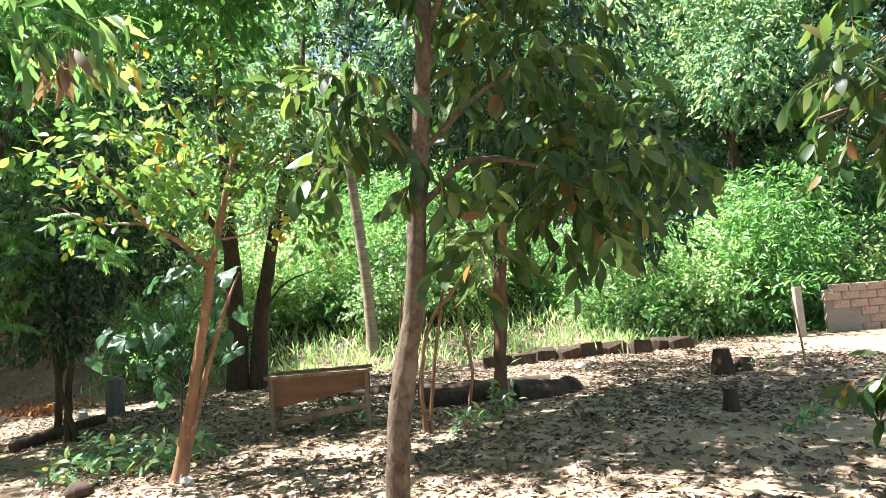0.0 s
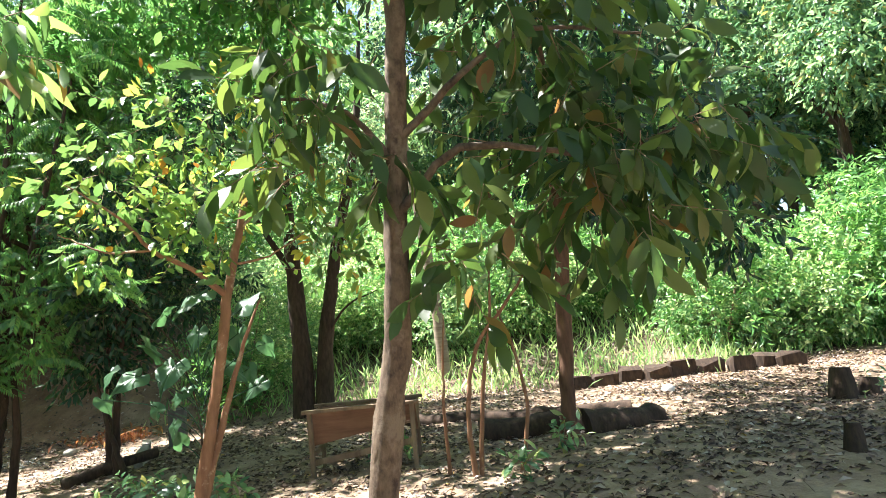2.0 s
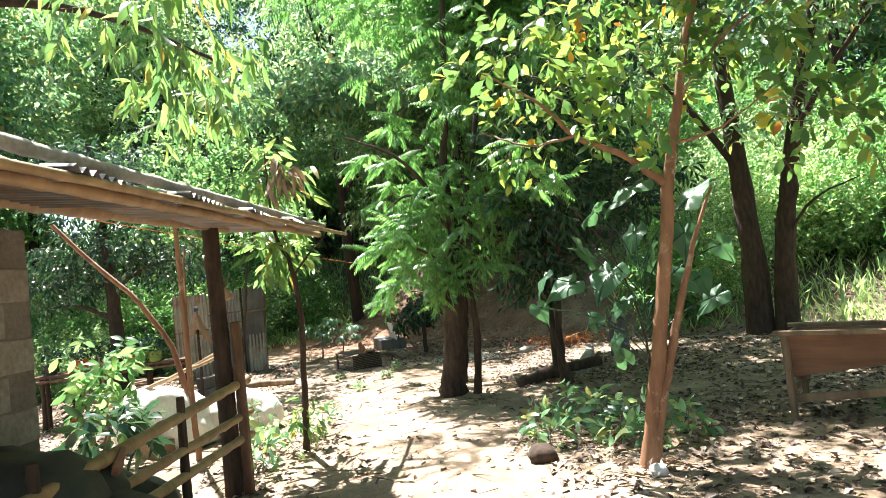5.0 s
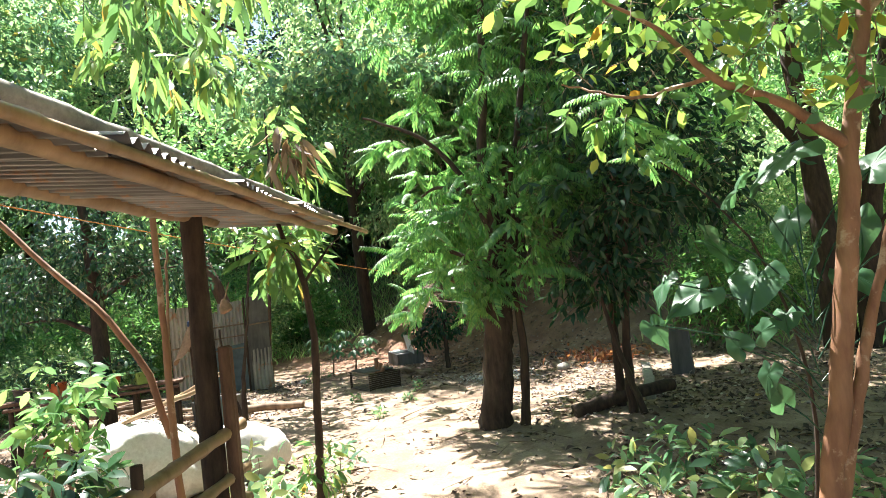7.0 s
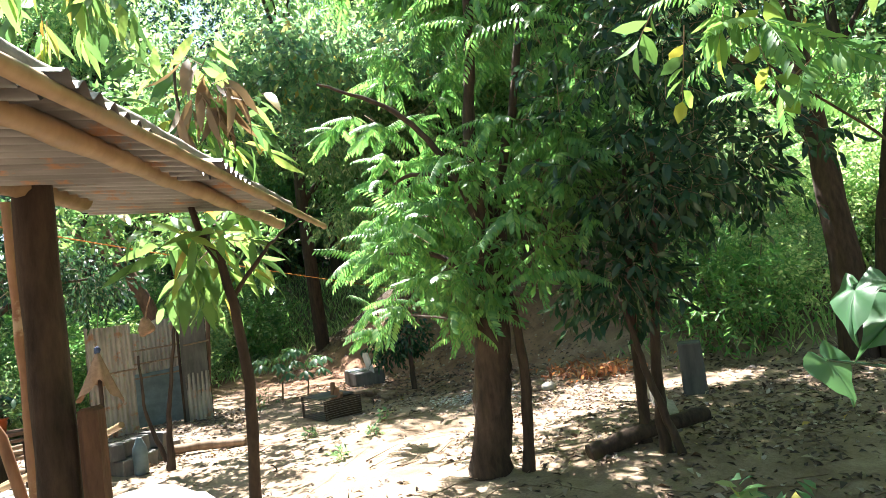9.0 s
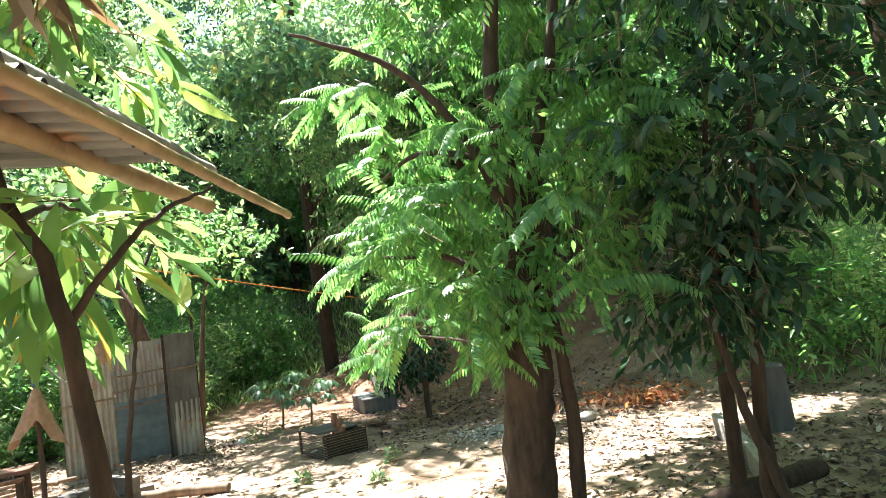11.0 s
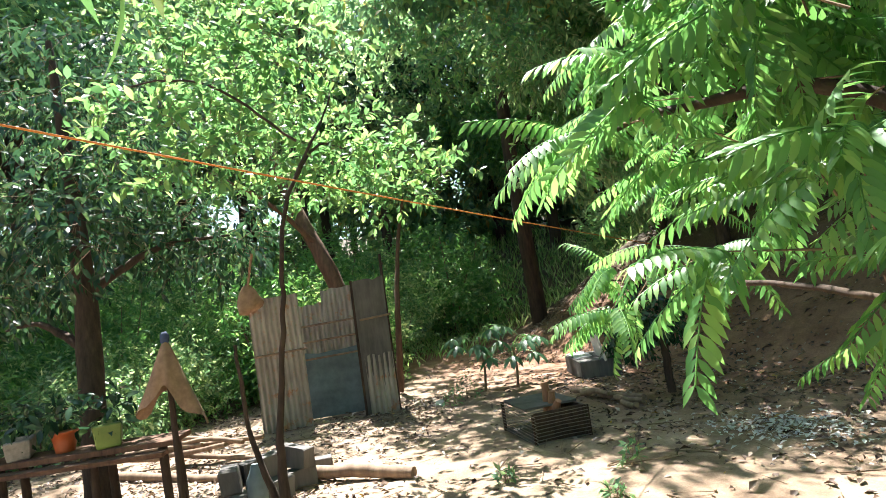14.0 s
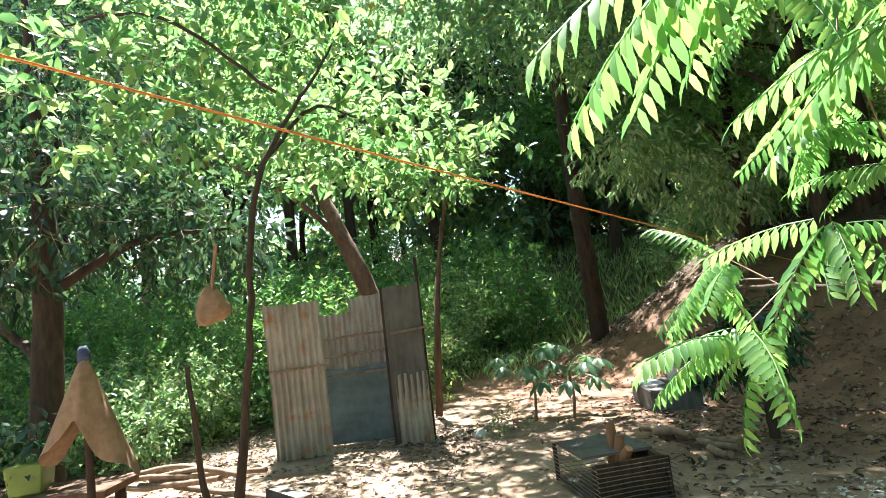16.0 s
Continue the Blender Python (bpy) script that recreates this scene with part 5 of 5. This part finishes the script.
def herb(x, y, s, mat, leaf, n, label):
    plant("herb", [[(x, y, gz(x, y) - 0.02, 0.006), (x, y, gz(x, y) + 0.15 * s, 0.004), (x + 0.02, y, gz(x, y) + 0.25 * s, 0.002)]], [],
          [(mat, leaf, [((x, y, gz(x, y) + 0.14 * s), (0.2 * s, 0.2 * s, 0.12 * s), n)], dict(reach=0.12 * s, droop=-0.3, per=4, hang=0.1))], M_TWIG, label, "herb", "low herbs")


hl = blade(0.13, 0.055, 0.2, 0.3, 2, 0.5)
for x, y, s in ((-3.2, 5.95, 1.3), (-2.85, 5.8, 1.0), (-3.5, 6.3, 1.2), (-3.0, 6.3, 1.0), (-2.6, 5.9, 0.9), (-3.8, 6.0, 0.9), (-6.1, 4.4, 1.4), (-5.5, 4.2, 1.3), (-5.7, 4.9, 1.1), (-5.2, 4.0, 1.2), (0.6, 7.0, 1.1), (0.2, 6.2, 0.8), (-3.3, 5.5, 0.8), (-2.5, 6.2, 0.9), (-1.2, 7.2, 0.9)):
    herb(x, y, s, LEAF["wood"], hl, 13, "low leafy green herb in the dirt")
for x, y, s in ((3.2, 5.3, 0.6), (2.9, 5.1, 0.5), (4.3, 8.3, 1.2), (-8.3, 7.7, 0.4), (-7.9, 6.9, 0.4), (-9.2, 7.4, 0.4), (-8.8, 8.3, 0.5), (-13.0, 8.9, 1.0), (-13.2, 9.2, 1.1)):
    herb(x, y, s, LEAF["wood"], blade(0.08, 0.03, 0.2, 0.2, 1), 12, "small green weed in the dirt")
plant("shrub_by_the_bank", [[(-10.4, 10.4, -0.05, 0.05), (-10.4, 10.4, 0.5, 0.04), (-10.35, 10.4, 1.0, 0.02)]], [],
      [(LEAF["dark"], oval, [((-10.4, 10.4, 0.9), (0.5, 0.5, 0.35), 110), ((-10.75, 10.25, 0.7), (0.4, 0.4, 0.3), 60)], dict(reach=0.2, droop=0.3, per=6, hang=0.5))], M_BARK_DARK, "dark stemmed shrub before the red bank", "shrub")


# ---- metal sheet enclosure ----
def build_enclosure():
    e = thing("sheet_metal_enclosure", (-13.8, 7.3, 0), "patched enclosure of upright rusty corrugated metal sheets", "enclosure")
    o = Vector((-13.8, 7.3, 0))

    def sheet(name, a, b, z0, z1, mat, rows=5, ragged=0.03, wavy=True, lean=0.0, label=""):
        a, b = Vector(a), Vector(b)
        w = (b - a).length
        g = corrugated(w, z1 - z0, 0.076 if wavy else 0.4, 0.019 if wavy else 0.006, rows, ragged, 0.02)
        ob = part(name, g, mat, e, label, True)
        ob.matrix_basis = Matrix.Translation((a.x - o.x, a.y - o.y, z0)) @ Matrix.Rotation(math.atan2(b.y - a.y, b.x - a.x), 4, "Z") @ Matrix.Rotation(radians(lean), 4, "X")
        return ob

    g0 = gz(-13.8, 7.3) - 0.03
    sheet("metal_sheet", (-14.0, 6.4), (-13.74, 7.04), g0, 1.72, M_RUST, lean=2)
    sheet("metal_sheet", (-14.55, 7.1), (-14.4, 7.58), g0 + 0.4, 1.55, M_RUST)
    sheet("metal_sheet", (-14.42, 7.54), (-14.2, 8.0), g0 + 0.4, 1.75, M_RUST)
    sheet("tarp", (-14.5, 7.1), (-14.16, 8.0), g0, 0.82, M_TARP, wavy=False, label="blue-grey sheet patching the gap")
    sheet("dark_panel", (-13.68, 7.82), (-13.58, 8.26), g0 + 0.02, 1.8, M_DARKBOARD, wavy=False, lean=3, label="dark flat panel with a rusty foot")
    sheet("metal_sheet", (-13.63, 7.86), (-13.53, 8.26), g0, 0.68, M_RUST)
    for x, y, h in ((-14.04, 6.44, 1.75), (-14.6, 7.08, 1.62), (-13.7, 7.83, 1.8), (-13.62, 8.3, 2.15)):
        part("stake", tube(np.array([(x - 0.04 - o.x, y - o.y, g0 - 0.05), (x - 0.05 - o.x, y - o.y, h / 2), (x - 0.03 - o.x, y - o.y, h)]), [0.028, 0.026, 0.022], 7, 0.06), M_BARK_DARK, e, smooth=True)
    for a, b, z in (((-13.98, 6.4), (-13.7, 7.06), 0.92), ((-14.49, 7.1), (-14.15, 8.0), 1.22), ((-14.49, 7.1), (-14.15, 8.0), 0.98), ((-14.49, 7.1), (-14.15, 8.0), 0.72), ((-13.6, 7.84), (-13.5, 8.28), 1.22)):
        a, b = np.array([*a, z]) - np.array(o), np.array([*b, z + 0.03]) - np.array(o)
        q = np.linspace(a, b, 4)
        q[:, 0] += 0.035
        part("batten", tube(q, 0.016, 7, 0.06), M_WOOD, e, smooth=True)


build_enclosure()


def build_cage():
    c = thing("wire_cage", (-10.3, 8.55, gz(-10.3, 8.55)), "squat dark wire cage with a board lid and brown stubs", "cage", turn=-12)
    w, d, h = 0.85, 0.55, 0.3
    for x in (-w / 2, w / 2):
        for y in (-d / 2, d / 2):
            part("corner_post", box((0.03, 0.03, h), (x, y, h / 2), 0.003), M_BARK_DARK, c)
    for k in range(9):
        z = 0.03 + k * 0.032
        for y in (-d / 2 - 0.017, d / 2 + 0.017):
            part("wire", tube([(-w / 2 - 0.1, y, z), (0, y, z + RNG.uniform(-0.008, 0.008)), (w / 2 + 0.1, y, z)], 0.0035, 5), M_WIRE, c)
        for x in (-w / 2 - 0.017, w / 2 + 0.017):
            part("wire", tube([(x, -d / 2, z), (x, 0, z + RNG.uniform(-0.008, 0.008)), (x, d / 2, z)], 0.0035, 5), M_WIRE, c)
    # dark panels added to imitate the dark inside of the cage
    part("dark_backing", box((w, 0.02, h), (0, d / 2 - 0.03, h / 2), 0.003, 0.004), M_BARK_DARK, c)
    part("dark_side", box((0.02, d * 0.9, h), (w / 2 - 0.04, 0, h / 2), 0.003, 0.004), M_BARK_DARK, c)
    part("lid", box((w * 0.7, d, 0.02), (-0.08, 0, h + 0.012), 0.003, 0.004), M_DARKBOARD, c)
    part("floor_board", box((w, d, 0.025), (0, 0, 0.012), 0.003), M_DARKBOARD, c)
    # stubs stand in for the upright brown shape at the cage
    for k in range(3):
        part("brown_stub", tube([(0.05 + 0.09 * k, 0.02, 0.03), (0.06 + 0.1 * k, 0.04, 0.3), (0.03 + 0.14 * k, 0.05, 0.5 - 0.07 * k)], [0.05, 0.045, 0.03], 8, 0.15), M_BARK_RED, c, "reddish brown stub standing in for a brown shape", True)


build_cage()
tagged(part("dark_crate", box((1.1, 0.6, 0.28), (0, 0, 0.12), 0.01, 0.008), M_DARKBOARD), "low dark wooden crate before the bank", "crate").matrix_basis = pose(-12.75, 11.2, gz(-12.7, 11.2), 0, 0, -25)
tagged(part("white_board", box((0.6, 0.03, 0.42), (0, 0, 0.21), 0.004, 0.004), M_WHITE), "white board standing on a dark crate", "board").matrix_basis = pose(-12.45, 11.15, gz(-12.5, 11.1) + 0.24, 12, 0, -28)
tagged(part("white_sheet", box((0.7, 0.25, 0.012), (0, 0, 0), 0.003, 0.006), M_WHITE), "flat pale sheet lying on a dark crate", "sheet").matrix_basis = pose(-13.05, 11.2, gz(-13, 11.2) + 0.272, 3, 0, -25)
for k in range(5):
    a = np.array([-11.6 + 0.25 * k, 9.7 + 0.35 * RNG.random(), 0.0])
    a[2] = gz(a[0], a[1]) + 0.05
    log(a, a + np.array([RNG.uniform(0.3, 0.7), RNG.uniform(-0.3, 0.3), 0.03]), 0.035, M_WOOD, "short piece of firewood on the dirt", 8, "firewood")


def build_papaya(x, y, h, label):
    z = gz(x, y)
    p = thing("papaya_plant", (x, y, z), label, "papaya plant", "young papayas")
    part("stem", tube(bend([(0, 0, -0.03), (0.04, 0.02, h * 0.5), (0.02, 0, h)], 8), np.linspace(0.022, 0.014, 8), 7, 0.05), M_TWIG, p, smooth=True)
    lobe = blade(0.27, 0.1, 0.2, 0.35, 3, 0.6)
    for k in range(9):
        a = k * 2.4
        tip = np.array([math.cos(a) * 0.4, math.sin(a) * 0.4, h + 0.12 - 0.2 * (k % 3) * 0.5])
        stalk = part("stalk", tube(bend([(0.02, 0, h - 0.02 * k), tip * [0.5, 0.5, 1] + [0, 0, 0.04], tip], 5), 0.005, 4, cap=False), LEAF["light"], p)
        g = Geo()
        b = np.arange(7) * 0.72 - 2.16 + a
        scatter(g, lobe, np.tile(tip, (7, 1)), np.stack([np.cos(b), np.sin(b), np.full(7, -0.35)], -1), np.tile([0, 0, 1.0], (7, 1)), 1.0 - 0.1 * np.abs(np.arange(7) - 3))
        part("leaf", g, LEAF["taro"], stalk)


build_papaya(-13.45, 9.65, 0.85, "young papaya plant with lobed dark leaves")
build_papaya(-13.0, 9.95, 0.6, "small papaya plant beside a taller one")


# ---- pots, cloth and clutter by the dark tree ----
def pot(at, r, h, mat, label, square=False):
    t = thing("plant_pot", at, label, "plant pot", "pots on the bench")
    if square:
        bm = box((r * 3.0, r * 1.7, h), (0, 0, h / 2), 0.01)
        for v in bm.verts:
            if v.co.z < h * 0.5:
                v.co.x, v.co.y = v.co.x * 0.85, v.co.y * 0.85
        part("body", bm, mat, t)
    else:
        part("body", tube([(0, 0, 0), (0, 0, h * 0.5), (0, 0, h * 0.88), (0, 0, h * 0.9), (0, 0, h)], [r * 0.72, r * 0.86, r * 0.97, r * 1.08, r * 1.08], 18), mat, t, smooth=False)
    g = Geo()
    leaves(g, [((0, 0, h + 0.1), (r * 1.5, r * 1.2, 0.14), 26)], blade(0.11, 0.045, 0.2, 0.3, 2), 0.12, -0.2, 4, 0.3)
    part("foliage", g, LEAF["dark"], t)
    return t


bench = thing("plank_bench", (-10.55, 4.3, 0), "rough plank bench on dark stakes holding pots", "bench", turn=66)
part("plank", box((2.1, 0.32, 0.04), (0, 0, 0.68), 0.005, 0.006), M_BARK_BROWN, bench)
part("plank", box((2.0, 0.1, 0.035), (0, -0.2, 0.62), 0.005, 0.006), M_BARK_BROWN, bench)
for x in (-0.95, -0.2, 0.45, 0.95):
    for y in (-0.12, 0.13):
        part("leg", tube([(x, y, -0.15), (x + 0.01, y, 0.3), (x, y, 0.67)], [0.035, 0.032, 0.03], 8, 0.08), M_BARK_DARK, bench, smooth=True)
BENCH = np.array([math.cos(radians(66)), math.sin(radians(66)), 0])
for s, r, h, mat, sq, lab in ((0.2, 0.09, 0.15, M_ORANGE, False, "orange plastic pot with a leafy plant"), (0.52, 0.11, 0.17, M_LIME, True, "lime green plastic planter box with leaves"), (-0.45, 0.11, 0.17, M_ORANGE, False, "orange plastic pot with a leafy plant"), (-0.12, 0.1, 0.14, M_BLOCK, True, "grey planter box with a leafy plant"), (-0.85, 0.1, 0.15, M_BLACK, False, "black plastic pot with a leafy plant")):
    pot(tuple(np.array([-10.55, 4.3, 0.7]) + BENCH * s), r, h, mat, lab, sq)
pot((-10.75, 3.75, gz(-10.7, 3.7)), 0.1, 0.16, M_ORANGE, "orange plastic pot standing under the bench")


def build_cloth():
    c = thing("hung_cloth", (-9.56, 5.2, gz(-9.5, 5.2)), "tan cloth draped like a tent over a stake", "cloth")
    part("stake", tube([(0, 0, -0.05), (0.01, 0, 0.7), (0, 0, 1.5)], [0.022, 0.02, 0.018], 8, 0.06), M_BARK_DARK, c, smooth=True)
    n, m = 40, 12
    a = np.linspace(0, 2 * np.pi, n, endpoint=False)
    v = []
    for k in range(m):
        u = k / (m - 1)
        flap = np.cos(2 * (a - 1.25))
        fold = 1 + 0.3 * u * flap + 0.08 * u * np.sin(a * 7 + 2)
        r = (0.015 + 0.15 * u**0.85) * fold
        drop = u * (0.42 + 0.1 * flap + 0.03 * np.sin(a * 5) + 0.05 * np.sin(a))
        v.append(np.stack([np.cos(a) * r, np.sin(a) * r, 1.47 - drop], -1))
    i, j = np.meshgrid(np.arange(m - 1), np.arange(n), indexing="ij")
    f = np.stack([i * n + j, (i + 1) * n + j, (i + 1) * n + (j + 1) % n, i * n + (j + 1) % n], -1).reshape(-1, 4)
    drape = part("drape", Geo().add(np.concatenate(v), f), M_CLOTH, c, smooth=True)
    part("knot", boulder(0.03, (1, 1, 1.6), 0.4, 2, 2.0), M_BLUE, drape, "dark blue cloth knot at the top", True).location = (0, 0, 1.49)


build_cloth()
bag = thing("hanging_bag", (-9.8, 5.8, 1.62), "crumpled tan bag hanging on a citrus twig", "bag")
bm = boulder(0.1, (0.6, 1.0, 1.1), 0.5, 3, 8.0)
for v in bm.verts:
    k = 0.35 + 0.75 * min(max((0.12 - v.co.z) / 0.24, 0), 1)
    v.co.x, v.co.y = v.co.x * k, v.co.y * k
part("body", bm, M_CLOTH, bag, smooth=True)
part("strap", tube([(0, 0, 0.08), (0.03, 0.02, 0.2), (0.1, 0.04, 0.32)], 0.01, 6), M_CLOTH, bag)
tagged(part("jug", tube([(0, 0, 0), (0, 0, 0.02), (0, 0, 0.3), (0, 0, 0.36), (0, 0, 0.42)], [0.07, 0.08, 0.08, 0.05, 0.03], 14), M_TARP, None, "", True), "pale blue plastic jug on the ground", "jug").location = (-10.2, 5.75, gz(-10.2, 5.7))
for k in range(7):
    x, y = -10.45 - 0.22 * (k % 4) - 0.1 * (k // 4), 5.55 + 0.28 * (k % 4) + 0.1 * RNG.random()
    tagged(part("concrete_block", box((0.38, 0.15, 0.19), (0, 0, 0.095), 0.012, 0.01), M_DARKBOARD), "dark grey concrete block in an untidy heap", "block", "heap of blocks").matrix_basis = pose(x, y, gz(x, y) - 0.02 + 0.19 * (k // 4), RNG.uniform(-4, 4), RNG.uniform(-4, 4), RNG.uniform(0, 180))
for k in range(7):
    a = np.array([-13.9 + 0.12 * k, 4.6 + 0.12 * k, -0.02 + 0.05 * (k % 3)])
    log(a, a + np.array([0.9, 0.9, 0.12]) + RNG.normal(0, 0.12, 3), 0.03, M_WOOD, "bare stick on an untidy woodpile", 8, "stick")

# ---- rope ----
a, b, mid = np.array([-4.3, -1.4, 2.95]), np.array([-12.35, 13.9, 1.39]), np.array([-7.3, 4.3, 2.29])
q = bend([a, mid, b], 60)
tagged(part("clothes_line", tube(q - a, 0.0048, 6, 0.1), M_ROPE, None, "", True), "taut orange rope strung between the trees", "rope").location = a

# ---- dry leaves and weeds ----
def build_litter():
    n = 66000
    x, y = RNG.uniform(-18, 7, n * 3), RNG.uniform(2.5, 16.5, n * 3)
    dens = np.array([0.5 + 0.9 * noise.noise(Vector((a * 0.5, b * 0.5, 1.0))) + 0.5 * noise.noise(Vector((a * 2.2, b * 2.2, 4.0))) for a, b in zip(x, y)])
    bare = np.exp(-(((x + 8.3) / 1.9) ** 2 + ((y - 6.6) / 1.7) ** 2)) + 0.8 * np.exp(-(((x + 3.6) / 1.4) ** 2 + ((y - 4.4) / 1.0) ** 2)) + 0.7 * np.exp(-(((x + 16) / 2.5) ** 2 + ((y - 10.3) / 1.5) ** 2))
    # the trodden track keeps bare
    track = np.array([(-1.8, 3.6), (-3.3, 4.7), (-7.7, 6.8), (-11.0, 8.7), (-16.0, 10.2)])
    along = np.interp(x, track[::-1, 0], track[::-1, 1])
    bare = bare + 0.95 * np.exp(-(((y - along) / 0.75) ** 2)) * (x < -1.8)
    # thicker litter on the right, which also darkens ground that should lie in shade
    dens = dens + 0.25 * smooth01((x + 5.5) / 2)
    keep = RNG.random(len(x)) < np.clip(dens - bare, 0.06, 1)
    x, y = x[keep][:n], y[keep][:n]
    k = len(x)
    pos = np.stack([x, y, ground_z(x, y) + RNG.uniform(0.004, 0.022, k)], -1)
    dirs = np.stack([RNG.normal(size=k), RNG.normal(size=k), RNG.normal(0, 0.25, k)], -1)
    ups = np.stack([RNG.normal(0, 0.35, k), RNG.normal(0, 0.35, k), np.ones(k)], -1)
    g = Geo()
    scatter(g, blade(0.078, 0.038, 0.6, 0.35, 1), pos, dirs, ups, RNG.uniform(0.5, 1.35, k))
    tagged(part("leaf_litter", g, M_LITTER), "brown and tan dry leaves scattered over the dirt", "leaves", kind="stuff")
    g = Geo()
    k = 320
    x, y = RNG.normal(-7.45, 0.42, k), RNG.normal(11.4, 0.3, k)
    scatter(g, blade(0.14, 0.05, 0.5, 0.4, 1), np.stack([x, y, ground_z(x, y) + RNG.uniform(0.01, 0.2, k)], -1), RNG.normal(size=(k, 3)), np.tile([0.1, 0.2, 1.0], (k, 1)), RNG.uniform(0.6, 1.3, k))
    tagged(part("withered_branch_heap", g, M_RED), "heap of rust-red withered leaves on the ground", "leaves", kind="stuff")
    g = Geo()
    for q in range(900):
        a = np.array([RNG.uniform(-14, 5), RNG.uniform(3, 12), 0.0])
        a[2] = gz(a[0], a[1]) + 0.01
        t = RNG.uniform(0, 6.28)
        g.add(*prism(a, a + np.array([math.cos(t), math.sin(t), RNG.uniform(0, 0.12)]) * RNG.uniform(0.1, 0.45), RNG.uniform(0.003, 0.008)))
    tagged(part("fallen_sticks", g, M_TWIG), "thin fallen sticks and twigs on the dirt", "sticks", kind="stuff")
    g = Geo()
    k = 700
    x, y = RNG.normal(-8.5, 0.34, k), RNG.normal(9.75, 0.26, k)
    scatter(g, blade(0.05, 0.035, 0.3, 0.3, 1), np.stack([x, y, ground_z(x, y) + RNG.uniform(0.008, 0.035, k)], -1), RNG.normal(size=(k, 3)) * [1, 1, 0.2], np.tile([0.05, 0.1, 1.0], (k, 1)), RNG.uniform(0.4, 1.3, k))
    tagged(part("ash_patch", g, M_STONE), "pale grey ash and flakes of a burnt heap", "ash", kind="stuff")
    # grass and weeds along the bank
    n = 60000
    x, y = RNG.uniform(-32, 12, n), RNG.uniform(3, 20, n)
    edge = 12.4 + 2.2 * smooth01((x - 3) / 4)
    keep = (RNG.random(n) < smooth01((y - edge + 0.6) / 1.6)) & ~((x > -19.5) & (x < -7.5) & (y < 15.5)) | ((x < -18.5) & (RNG.random(n) < 0.8))
    x, y = x[keep], y[keep]
    k = len(x)
    g = Geo()
    dirs = np.stack([RNG.normal(0, 0.45, k), RNG.normal(0, 0.45, k), np.ones(k)], -1)
    scatter(g, blade(0.32, 0.035, 0.3, 0.35, 1), np.stack([x, y, ground_z(x, y) - 0.01], -1), dirs, RNG.normal(size=(k, 3)), RNG.uniform(0.5, 1.4, k))
    tagged(part("grass", g, LEAF["weed"]), "tall light green grass and weeds on the bank", "grass", kind="stuff")


build_litter()
